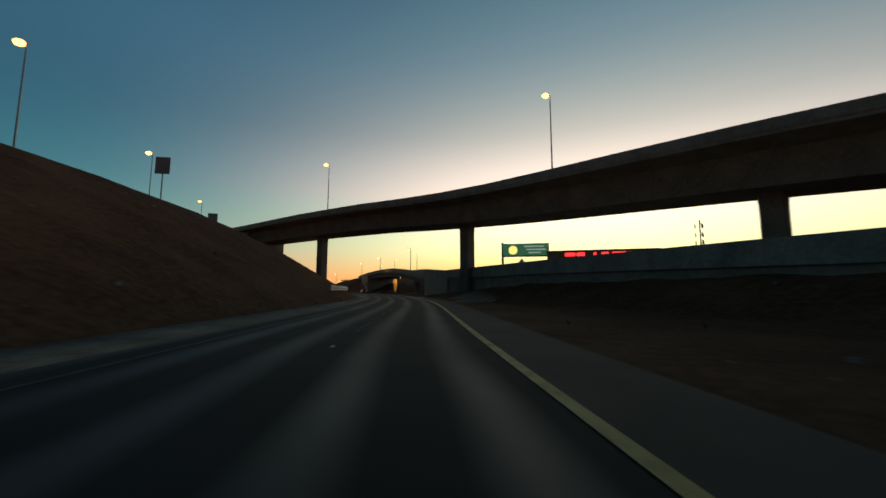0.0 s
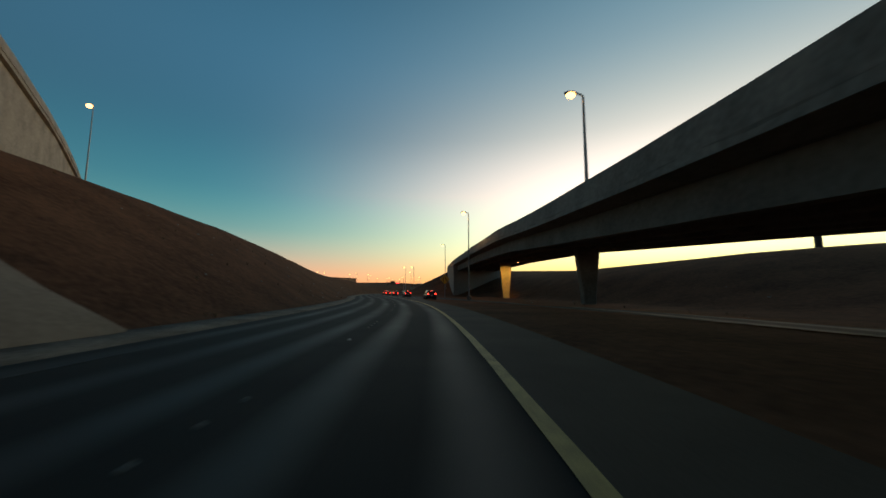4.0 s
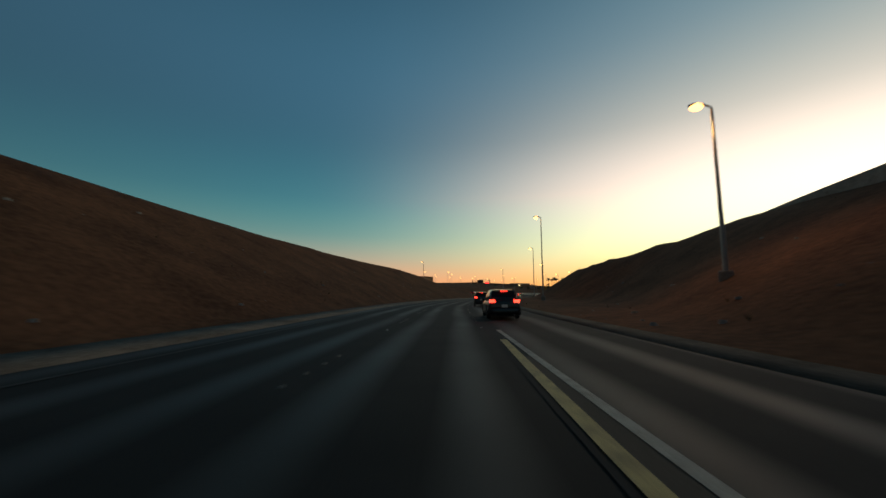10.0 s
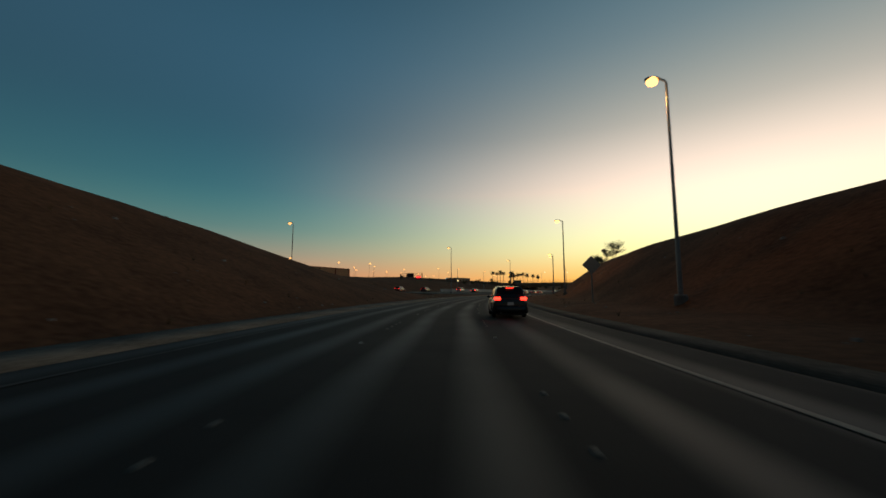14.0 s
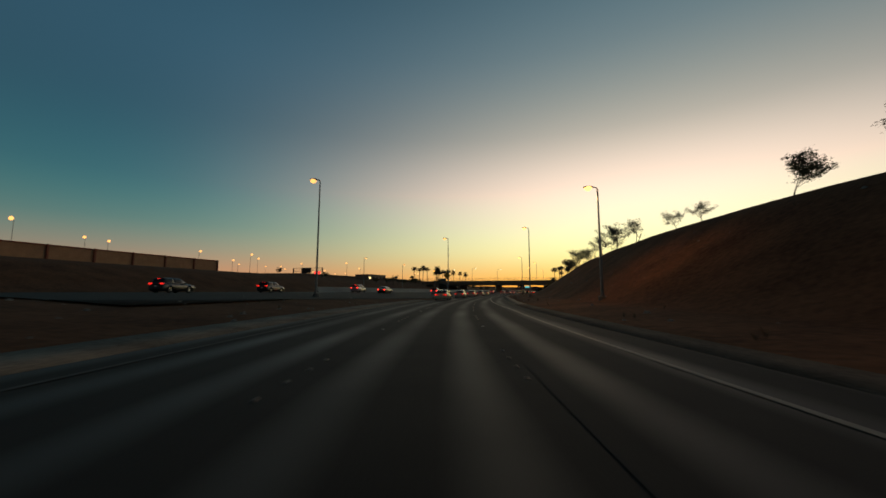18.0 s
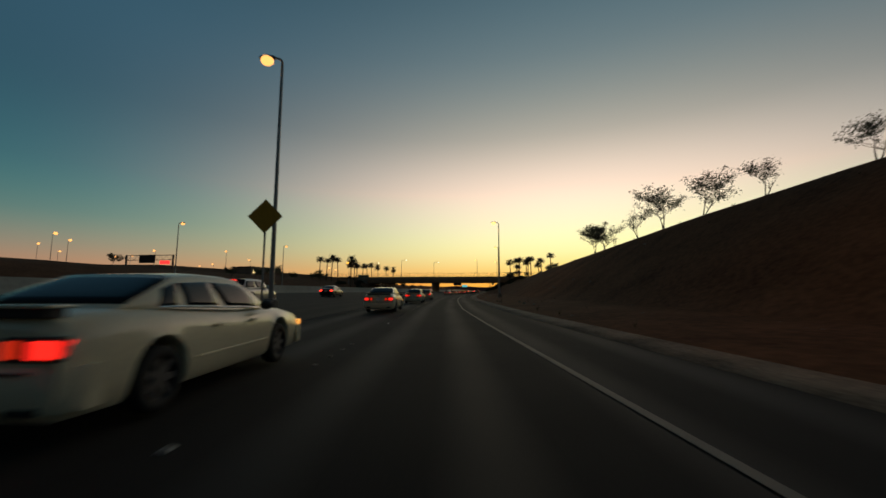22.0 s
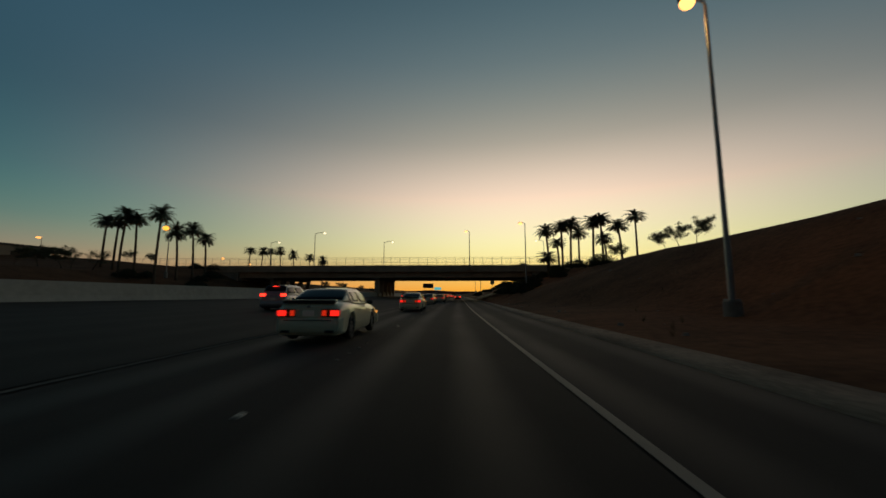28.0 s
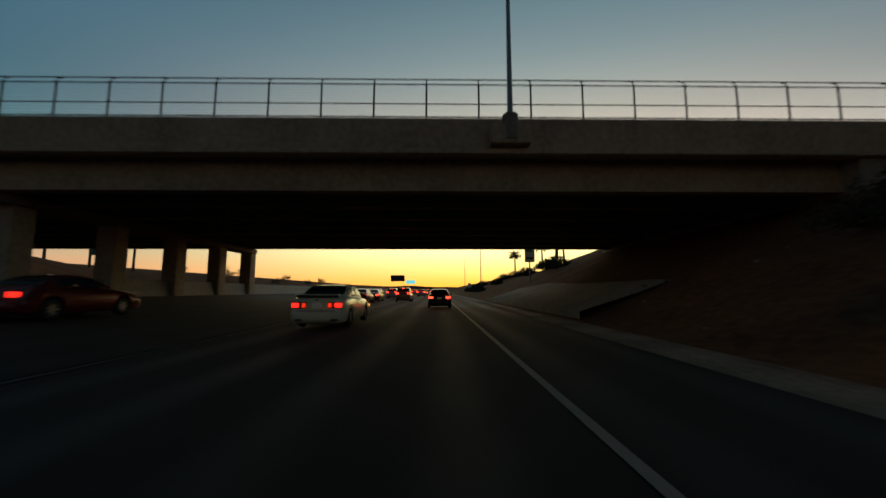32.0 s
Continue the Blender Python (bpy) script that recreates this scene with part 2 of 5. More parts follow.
TAIL_AMBER = mat("amber_lamp", (0.5, 0.2, 0.03), 0.3, var=0, emit=(1.0, 0.42, 0.08), power=1.0)
HEAD_ON = mat("lit_head_lamp", (0.8, 0.75, 0.6), 0.3, var=0, emit=(1.0, 0.85, 0.5), power=4.0)
SODIUM = mat("sodium_lens", (0.9, 0.7, 0.4), 0.3, var=0, emit=(1.0, 0.40, 0.10), power=3.6)
SODIUM_FAR = mat("far_lamp_lens", (0.9, 0.7, 0.4), 0.3, var=0, emit=(1.0, 0.42, 0.11), power=1.7)
WHITE_LED = mat("pale_lamp_lens", (0.9, 0.9, 0.8), 0.3, var=0, emit=(1.0, 0.85, 0.55), power=1.8)
ORANGE_LAMP = mat("orange_lamp_lens", (0.9, 0.5, 0.2), 0.3, var=0, emit=(1.0, 0.42, 0.05), power=1.9)
RED_LED = mat("red_sign_light", (0.4, 0.02, 0.02), 0.4, var=0, emit=(1.0, 0.03, 0.03), power=1.6)
DARK_BOARD = mat("dark_sign_face", (0.03, 0.03, 0.03), 0.6, var=0.2, scale=2, bump=0.05)
GREEN_SIGN = mat("green_sign_face", (0.02, 0.16, 0.11), 0.5, var=0.15, scale=2, bump=0.03)
YELLOW_SIGN = mat("yellow_sign_face", (0.62, 0.36, 0.03), 0.5, var=0.15, scale=2, bump=0.03)
SIGN_BACK = mat("sign_back_aluminium", (0.3, 0.3, 0.3), 0.45, 0.7, var=0.2, scale=2, bump=0.05)
LIT_GREEN = mat("lit_billboard_green", (0.05, 0.2, 0.08), 0.5, var=0.2, scale=1, bump=0, emit=(0.06, 0.2, 0.1), power=0.3)
LIT_YELLOW = mat("lit_billboard_yellow", (0.5, 0.4, 0.1), 0.5, var=0.2, scale=1, bump=0, emit=(0.9, 0.75, 0.2), power=0.8)
LIT_PALE = mat("lit_billboard_pale", (0.5, 0.6, 0.5), 0.5, var=0.1, scale=1, bump=0, emit=(0.6, 0.75, 0.6), power=0.3)
LIT_CYAN = mat("lit_billboard_cyan", (0.05, 0.3, 0.35), 0.5, var=0.2, scale=1, bump=0, emit=(0.12, 0.6, 0.65), power=0.7)
PANEL_WHITE = mat("sign_lettering", (0.7, 0.7, 0.68), 0.5, var=0.1, scale=4, bump=0)
STUCCO = mat("building_stucco", (0.3, 0.24, 0.18), 0.9, var=0.2, scale=0.6, bump=0.2)
ROOF = mat("flat_roof", (0.12, 0.1, 0.09), 0.9, var=0.2, scale=0.6, bump=0.2)
WINDOW_LIT = mat("lit_window", (0.5, 0.4, 0.2), 0.4, var=0, emit=(1.0, 0.72, 0.3), power=2.0)
MOUNTAIN = mat("far_mountain", (0.09, 0.07, 0.08), 1.0, var=0.2, scale=0.01, bump=0, spec=0.0)
REFLECTOR = mat("road_reflector", (0.25, 0.25, 0.22), 0.3, var=0.1, scale=20, bump=0)


# ---------------------------------------------------------------- small builders
def part(name, bm, material, parent=None, label="", smooth=False):
    me = bpy.data.meshes.new(name)
    bm.normal_update()
    bm.to_mesh(me)
    bm.free()
    if smooth:
        me.shade_smooth()
    for m in material if isinstance(material, (list, tuple)) else (material,):
        me.materials.append(m)
    ob = new(name, me)
    if parent:
        ob.parent = parent
    return tagged(ob, label)


def thing(name, m, label, category, group="", kind=""):
    ob = new(name)
    ob.matrix_world = m
    return tagged(ob, label, category, group, kind)


def add_box(bm, x0, x1, y0, y1, z0, z1, mi=0):
    v = [bm.verts.new(p) for p in ((x0, y0, z0), (x1, y0, z0), (x1, y1, z0), (x0, y1, z0), (x0, y0, z1), (x1, y0, z1), (x1, y1, z1), (x0, y1, z1))]
    for q in ((3, 2, 1, 0), (4, 5, 6, 7), (0, 1, 5, 4), (1, 2, 6, 5), (2, 3, 7, 6), (3, 0, 4, 7)):
        bm.faces.new([v[i] for i in q]).material_index = mi
    return v


def box(x0, x1, y0, y1, z0, z1, bevel=0.0):
    bm = bmesh.new()
    add_box(bm, x0, x1, y0, y1, z0, z1)
    if bevel:
        bmesh.ops.bevel(bm, geom=bm.edges[:], offset=bevel, segments=2, profile=0.6, affect="EDGES")
    return bm


def add_tube(bm, pts, radii, sides=8, cap=True):
    """A round bar along points, with a radius at each."""
    rings = []
    for i, p in enumerate(pts):
        p = Vector(p)
        d = (Vector(pts[min(i + 1, len(pts) - 1)]) - Vector(pts[max(i - 1, 0)])).normalized()
        a = d.cross(Vector((0, 0, 1)) if abs(d.z) < 0.95 else Vector((0, 1, 0))).normalized()
        b = d.cross(a)
        rings.append([bm.verts.new(p + radii[i] * (math.cos(2 * math.pi * k / sides) * a + math.sin(2 * math.pi * k / sides) * b)) for k in range(sides)])
    for r, q in zip(rings, rings[1:]):
        for k in range(sides):
            bm.faces.new((r[k], r[(k + 1) % sides], q[(k + 1) % sides], q[k]))
    if cap:
        bm.faces.new(rings[0])
        bm.faces.new(rings[-1][::-1])


def tube(pts, radii, sides=8):
    bm = bmesh.new()
    add_tube(bm, pts, radii, sides)
    bmesh.ops.recalc_face_normals(bm, faces=bm.faces)
    return bm


def loft(sections, closed=True, cap=True):
    """A skin over cross-sections with the same number of points."""
    bm = bmesh.new()
    rings = [[bm.verts.new(p) for p in s] for s in sections]
    n = len(rings[0])
    for r, q in zip(rings, rings[1:]):
        for k in range(n if closed else n - 1):
            bm.faces.new((r[k], r[(k + 1) % n], q[(k + 1) % n], q[k]))
    if cap and closed:
        bm.faces.new(rings[0][::-1])
        bm.faces.new(rings[-1])
    bmesh.ops.recalc_face_normals(bm, faces=bm.faces)
    return bm

# ---------------------------------------------------------------- plan of the road
# points of the driven line every 40 m; s runs along it, d to its right
LINE = [(-12.9, 0.2), (-6.9, 39.8), (-5.4, 79.7), (-9.2, 119.5), (-17.6, 158.6), (-28.4, 197.1), (-38.9, 235.7), (-47.9, 274.7), (-53.0, 314.3),
        (-54.1, 354.3), (-50.4, 394.1), (-42.6, 433.3), (-31.0, 471.6), (-18.3, 509.5), (-4.0, 546.9), (11.7, 583.7), (28.1, 620.1)]
_pts = [Vector((*p, 0)) for p in LINE]
_pts = [_pts[0] * 2 - _pts[1] + (_pts[0] - _pts[1]) * k for k in (7, 6, 5, 4, 3, 2, 1, 0)] + _pts + [_pts[-1] + (_pts[-1] - _pts[-2]) * k for k in range(1, 62)]


def along(s):
    """Place and heading of the driven line at s metres."""
    f = s / 40.0 + 8
    i = max(1, min(len(_pts) - 3, int(math.floor(f))))
    u = f - i
    a, b, c, d = _pts[i - 1:i + 3]
    p = 0.5 * (2 * b + (c - a) * u + (2 * a - 5 * b + 4 * c - d) * u * u + (3 * b - a - 3 * c + d) * u ** 3)
    t = 0.5 * ((c - a) + 2 * (2 * a - 5 * b + 4 * c - d) * u + 3 * (3 * b - a - 3 * c + d) * u * u)
    return p, t.normalized()


def at(s, d, z=0.0):
    p, t = along(s)
    return Vector((p.x + t.y * d, p.y - t.x * d, z))


def heading(s):
    t = along(s)[1]
    return math.degrees(math.atan2(-t.x, t.y))


def spot(s, d, z=0.0, turn=0.0):
    """A pose at (s, d), facing along the road."""
    p = at(s, d, z)
    return pose(p.x, p.y, p.z, 0, 0, heading(s) + turn)


def ease(v, a, b):
    u = max(0.0, min(1.0, (v - a) / (b - a)))
    return u * u * (3 - 2 * u)


def table(v, rows):
    return float(np.interp(v, [r[0] for r in rows], [r[1] for r in rows]))


LEFT_EDGE = ((-300, -8.0), (60, -7.8), (110, -9.0), (200, -9.6), (240, -8.2), (330, -8.2), (430, -7.8), (445, -7.2), (460, -6.6), (2600, -6.6))
RIGHT_EDGE = ((-300, 3.5), (150, 3.3), (166, 4.6), (185, 8.8), (215, 7.4), (240, 6.5), (300, 6.5), (380, 6.5), (430, 6.2), (455, 6.2), (485, 4.7), (525, 4.4), (575, 5.3), (625, 5.6), (2600, 5.4))
CREST_L = ((-300, 10.3), (40, 10.3), (60, 10.0), (120, 9.9), (210, 9.8), (245, 9.4), (290, 9.0), (340, 8.6), (358, 7.4), (375, 5.4), (390, 3.6), (402, 2.2), (420, 0.8))
CREST_R = ((-300, 7.0), (215, 8.6), (255, 9.5), (292, 10.1), (312, 8.9), (330, 7.6), (400, 7.75), (440, 8.5), (485, 8.6), (505, 8.1), (520, 7.7), (550, 7.0), (600, 6.5), (640, 6.3), (668, 7.8), (702, 7.8), (740, 6.0), (2600, 6.0))
CREST_RD = ((-300, 24), (195, 22), (219, 23.4), (255, 29.8), (292, 33.5), (312, 29), (330, 24), (2600, 24))
RAMP_IN = ((-200, 62), (-60, 38), (0, 22), (20, 16.5), (40, 11.5), (60, 7.9), (75, 7.0), (86, 6.9), (110, 8.8), (137, 11.2), (163, 14.4), (194, 18.6), (219, 22.6), (255, 30), (292, 37.5), (306, 40))
WALL_BANK = ((-300, 2.3), (35, 2.2), (55, 1.3), (72, 0.55), (78, 0.0))
FREEWAY_SIDE = ((370, -27), (400, -22), (420, -17.5), (440, -13.0), (455, -9.2), (466, -6.7), (2600, -6.7))


def ground_z(s, d):
    """Height of the land at (s, d)."""
    if d < 0:
        e, c = table(s, LEFT_EDGE), table(s, CREST_L)
        ridge = float(np.interp(-d, (-e, -e + 1.2, 26, 29, 70, 600), (0, 0.12, c, c + 0.2, c + 1.0, c + 4)))
        open_side = float(np.interp(-d, (-e, 14, 21, 29, 52, 66, 95, 185, 320, 600), (0, 0.45, 0.95, 1.1, 1.2, 5.6, 8.4, 14.4, 16.0, 16.0)))
        k = ease(s, 380, 418)
        z = ridge * (1 - k) + open_side * k
        if s > 640:
            z += 2.5 * ease(s, 640, 668) * ease(-d, 50, 62) * (1 - ease(s, 702, 730))
    else:
        e, c, r = table(s, RIGHT_EDGE), table(s, CREST_R), table(s, CREST_RD)
        flat = ease(s, 235, 275) * (1 - ease(s, 600, 630))
        toe = e + 1.2 + (max(0.54 * r, 12.9) - e - 1.2) * flat
        cut = float(np.interp(d, (e, e + 1.0, toe, r, r + 4, 80, 600), (0, 0.1, 0.1 + 0.35 * flat, c, c + 0.3, c + 1.0, c + 3)))
        open_side = float(np.interp(d, (e, e + 2, 22, 30, 48, 90, 600), (0, -0.05, 0.0, 1.0, 5.4, 7.0, 9.0)))
        raised = float(np.interp(d, (e, e + 2, 22.5, 28, 36, 48, 90, 600), (0, -0.05, 0.0, 2.2, 5.6, 6.8, 7.6, 9.0)))
        open_side += (raised - open_side) * ease(s, 104, 134)
        if s < 80:
            foot = table(s, RAMP_IN)
            open_side += table(s, WALL_BANK) * ease(d, max(e + 0.6, foot - 6.0), foot + 0.5)
        k = ease(s, 188, 232)
        spill = float(np.interp(d, (19, 34, 60), (0, 6.2, 7.0))) * ease(s, 166, 195) * (1 - ease(s, 215, 236))
        z = max(cut * k + open_side * (1 - k), spill)
        if s > 600:
            z += 2.5 * ease(d, 27, 35) * ease(s, 606, 628) * (1 - ease(s, 640, 658))
    return z


def rough_z(s, d):
    z = ground_z(s, d)
    p = at(s, d)
    e0, e1 = table(s, LEFT_EDGE) - 1.5, table(s, RIGHT_EDGE) + 1.5
    off = max(0.0, e0 - d, d - e1)
    k = min(1.0, off / 6)
    if s > 372 and -54 < d < -6:
        k = 0.0
    return z + k * (0.15 * noise.noise(p / 11.0) + 0.06 * noise.noise(p / 4.0))


def strip(name, s0, s1, cols, material, lift=0.0, step=5.0, kind="structure", label="", category="", skirt=0.0, parent=None, rough=False):
    """A sheet along the road; cols gives the offsets at s, and heights follow the land plus lift."""
    n = max(2, int(math.ceil((s1 - s0) / step)) + 1)
    verts, faces, flat_uv = [], [], []
    m = None
    for i in range(n):
        s = s0 + (s1 - s0) * i / (n - 1)
        row = []
        for c in cols(s):
            d, z = c if isinstance(c, tuple) else (c, (rough_z if rough else ground_z)(s, c))
            row.append(tuple(at(s, d, z + lift)))
            flat_uv.append((d, s))
        if skirt:
            row = [(row[0][0], row[0][1], row[0][2] - skirt)] + row + [(row[-1][0], row[-1][1], row[-1][2] - skirt)]
        m = len(row)
        verts += row
    for i in range(n - 1):
        for j in range(m - 1):
            a = i * m + j
            faces.append((a, a + 1, a + m + 1, a + m))
    me = bpy.data.meshes.new(name)
    me.from_pydata(verts, [], faces)
    me.shade_smooth()
    me.materials.append(material)
    if len(flat_uv) == len(verts):
        uv = me.uv_layers.new(name="across_along")
        loops = np.empty(len(me.loops), dtype=np.int32)
        me.loops.foreach_get("vertex_index", loops)
        uv.data.foreach_set("uv", np.array(flat_uv, dtype=np.float32)[loops].ravel())
    ob = new(name, me)
    if parent:
        ob.parent = parent
        return tagged(ob, label)
    return tagged(ob, label, category, "", kind)


def beam(name, s0, s1, section, material, step=5.0, label="", category="", kind="structure", parent=None, smooth=False, fill=True):
    """A solid run along the road with a closed cross-section of (d, z) points; section(s) gives it."""
    n = max(2, int(math.ceil((s1 - s0) / step)) + 1)
    secs = []
    for i in range(n):
        s = s0 + (s1 - s0) * i / (n - 1)
        secs.append([at(s, d, z) for d, z in section(s)])
    ob = part(name, loft(secs), material, parent, label, smooth)
    return ob if parent else tagged(ob, label, category, "", kind)


# ---------------------------------------------------------------- land
D_COLS = (-620, -450, -330, -240, -185, -150, -120, -95, -80, -66, -58, -52, -46, -40, -34, -29, -26, -23.5, -21, -18.5, -16, -14, -12, -10.8, -9.8, -9.0, -8.2, -7.4, -6.6, -4, 0, 3.3, 4.2, 5.0, 5.8, 6.6, 7.6, 9, 10.5, 12.5, 14.5, 16.5, 18.5, 20.5, 22.5, 24, 26, 28, 32, 40, 48, 60, 80, 120, 180, 260, 360, 480)
strip("ground", -260, 2500, lambda s: [(d, (rough_z(s, d) if abs(d) < 300 else ground_z(s, d)) - (0.06 if table(s, LEFT_EDGE) - 0.1 < d < table(s, RIGHT_EDGE) + 0.1 else 0.0) - (0.08 if s > 374 and -50 < d < -6 else 0)) for d in D_COLS], DIRT, step=4.0, label="bare brown desert earth with sloping cut banks", category="ground")

# ---------------------------------------------------------------- roads
strip("road", -250, 464, lambda s: [table(s, LEFT_EDGE) + 0.9 * (1 - ease(s, 442, 462)), -5.0, -2.4, 0, 1.4, max(1.6, table(s, RIGHT_EDGE) - 0.9)], ASPHALT, 0.0, 6, label="dark worn asphalt carriageway with wheel tracks", category="road")
strip("merged_road", 464, 2400, lambda s: [table(s, LEFT_EDGE) + 0.9 * (1 - ease(s, 442, 462)), -5.0, -2.4, 0, 1.4, max(1.6, table(s, RIGHT_EDGE) - 0.9)], ASPHALT_MERGE, 0.0, 6, label="dark asphalt freeway lanes", category="road")
strip("gutter_left", -250, 448, lambda s: [table(s, LEFT_EDGE) - 1.0, table(s, LEFT_EDGE) + 0.9], GUTTER, 0.012, 6, label="pale concrete gutter along the cut bank", category="gutter", skirt=0.1)
strip("dusty_edge", 186, 430, lambda s: [table(s, RIGHT_EDGE) - 0.9, table(s, RIGHT_EDGE) + 0.35], DUSTY_EDGE, 0.008, 6, label="dusty asphalt edge at the foot of the bank", category="road edge", skirt=0.1)
strip("gutter_right", 430, 2400, lambda s: [table(s, RIGHT_EDGE) - 0.9, table(s, RIGHT_EDGE) + 0.35], GUTTER, 0.012, 6, label="pale concrete gutter along the cut bank", category="gutter", skirt=0.1)
JOIN = ((80, 15.0), (120, 11.0), (150, 8.0), (170, 5.6), (185, 4.25), (197, 3.7), (212, 2.6), (225, 2.0), (246, 1.75))
EDGE_LINE = ((-250, 1.38), (20, 1.38), (80, 1.12), (140, 0.92), (175, 0.9), (200, 1.22), (236, 1.45), (243, 1.55))
strip("shoulder_right", -250, 240, lambda s: [table(s, EDGE_LINE) + 0.08, min(table(s, RIGHT_EDGE), table(s, JOIN))], ASPHALT_NEW, 0.006, 4, label="paved brownish shoulder beside the edge line", category="shoulder")
strip("freeway", 409, 2400, lambda s: [-50, -40, -30, -22, -16, table(s, FREEWAY_SIDE) + (0.4 if s > 463 else 0)], ASPHALT_WIDE, 0.016, 6, label="wide dark asphalt freeway carriageway", category="road")
beam("freeway_edge", 409, 463, lambda s: [(table(s, FREEWAY_SIDE) - .12, ground_z(s, table(s, FREEWAY_SIDE)) + .012), (table(s, FREEWAY_SIDE) + .02, ground_z(s, table(s, FREEWAY_SIDE)) + .014), (table(s, FREEWAY_SIDE) + .22, ground_z(s, table(s, FREEWAY_SIDE)) - .2), (table(s, FREEWAY_SIDE) - .12, ground_z(s, table(s, FREEWAY_SIDE)) - .2)], ASPHALT_NEW, 5, "sloped asphalt edge of the freeway", "road edge")
strip("side_road", 84, 230, lambda s: [table(s, JOIN), table(s, JOIN) + 1.9, max(table(s, JOIN) + 3.0, min(table(s, JOIN) + 5.5, table(s, RIGHT_EDGE) - 0.9 + 8 * (1 - ease(s, 166, 186))))], ASPHALT, 0.01, 4, label="asphalt side road joining from under the bridge", category="road")


def line(name, s0, s1, off, w, material, label, lift=0.014, step=4.0):
    strip(name, s0, s1, lambda s: [off(s) - w / 2, off(s) + w / 2], material, lift, step, label=label, category="road marking")


line("edge_line", -250, 243, lambda s: table(s, EDGE_LINE), 0.2, YELLOW_PAINT, "long solid yellow edge line on asphalt")
line("gore_line", 172, 246, lambda s: table(s, JOIN), 0.16, GORE_PAINT, "white line closing the gore")
RIGHT_LINE = ((246, 4.2), (310, 3.85), (420, 4.0), (433, 3.5), (450, 2.9), (460, 2.4), (478, 1.6), (490, 1.25), (520, 1.4), (575, 1.7), (655, 1.6), (2400, 1.6))
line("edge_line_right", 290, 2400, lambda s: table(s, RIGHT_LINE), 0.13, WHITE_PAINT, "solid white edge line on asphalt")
line("edge_line_left", -250, 455, lambda s: table(s, LEFT_EDGE) + 2.0, 0.13, DULL_PAINT, "dull white edge line by the left shoulder")
line("lane_line_solid", 470, 2400, lambda s: -6.1, 0.14, DULL_PAINT, "solid white line between merged carriageways", 0.02)
line("edge_seam", 150, 244, lambda s: table(s, EDGE_LINE) - 0.19, 0.05, TAR, "dark tar seam beside the yellow line")
line("seam", 338, 455, lambda s: 1.2 + 0.3 * ease(s, 380, 410), 0.04, TAR, "dark tar seam along the lane")

# ---------------------------------------------------------------- flyover across the road
FLY_LINE = [Vector((*p, 0)) for p in ((90, -118), (73, -84), (55.5, -50), (37.6, -16.3), (19.6, 17.4), (3.0, 52.0), (-22.3, 83.6), (-48.5, 116.5), (-77, 147), (-107, 175), (-138, 202))]


def fly(k, x, z):
    """A point of the flyover: k metres past its middle pier (one bay is 40), x to the right of its way, z up."""
    f = k / 40.0 + 5
    i = max(1, min(len(FLY_LINE) - 3, int(math.floor(f))))
    u = f - i
    a, b, c, d = FLY_LINE[i - 1:i + 3]
    p = 0.5 * (2 * b + (c - a) * u + (2 * a - 5 * b + 4 * c - d) * u * u + (3 * b - a - 3 * c + d) * u ** 3)
    t = (0.5 * ((c - a) + 2 * (2 * a - 5 * b + 4 * c - d) * u + 3 * (3 * b - a - 3 * c + d) * u * u)).normalized()
    return p + Vector((t.y, -t.x, 0)) * x + Vector((0, 0, z))


def fly_z(k):
    return table(k, ((-150, 4.0), (-60, 7.6), (-40, 8.8), (0, 11.2), (20, 12.3), (40, 12.8), (70, 13.3), (150, 14.5)))


flyover = thing("flyover", Matrix.Identity(4), "long concrete box-girder flyover on square piers, dark against the dusk sky", "bridge", kind="structure")
ks = [-150 + 10 * i for i in range(31)]


def fly_part(name, pts, material, label="", k0=-150, k1=150):
    secs = [[fly(k, x, fly_z(k) + z) for x, z in pts] for k in ks if k0 <= k <= k1]
    return part(name, loft(secs), material, flyover, label)


# girder and piers use the darker concrete: their shade is put into the colour
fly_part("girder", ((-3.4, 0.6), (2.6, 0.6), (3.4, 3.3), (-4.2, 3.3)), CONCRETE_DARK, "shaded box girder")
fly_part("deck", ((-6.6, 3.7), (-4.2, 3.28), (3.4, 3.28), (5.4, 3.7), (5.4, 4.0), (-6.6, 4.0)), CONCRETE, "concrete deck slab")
for s in (1, -1):
    pts = [(5.02, 4.0), (5.45, 4.0), (5.45, 4.2), (5.3, 4.95), (5.08, 4.95)]
    fly_part("parapet", [(s * (x + (0 if s > 0 else 1.2)), z) for x, z in (pts if s > 0 else pts[::-1])], CONCRETE, "concrete parapet")
for k in (-120, -80, -40, 0, 40):
    z1 = fly_z(k)
    secs = [[fly(k + y * w, x * w, z) for x, y in ((-.9, -.78), (-.78, -.9), (.78, -.9), (.9, -.78), (.9, .78), (.78, .9), (-.78, .9), (-.9, .78))] for z, w in ((-1.0, 1), (z1 - 1.0, 1), (z1 - .3, 1.02), (z1 + .62, 1.1))]
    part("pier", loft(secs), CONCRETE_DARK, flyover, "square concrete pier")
secs = [[fly(k, x, z) for x, z in ((-5.2, 5.5), (5.2, 5.5), (5.2, fly_z(k) + 3.7), (-5.2, fly_z(k) + 3.7))] for k in (66, 85, 105, 125, 150)]
part("abutment", loft(secs), CONCRETE, flyover, "plain concrete abutment in the bank")
strip("slope_paving", 85, 101, lambda s: [(d, ground_z(s, d) + 0.12) for d in (-27, -24, -20, -16, -12, -9.4)], TAN_SLOPE, 0.0, 4, label="pale concrete slope paving under the flyover", category="paving", skirt=0.4)

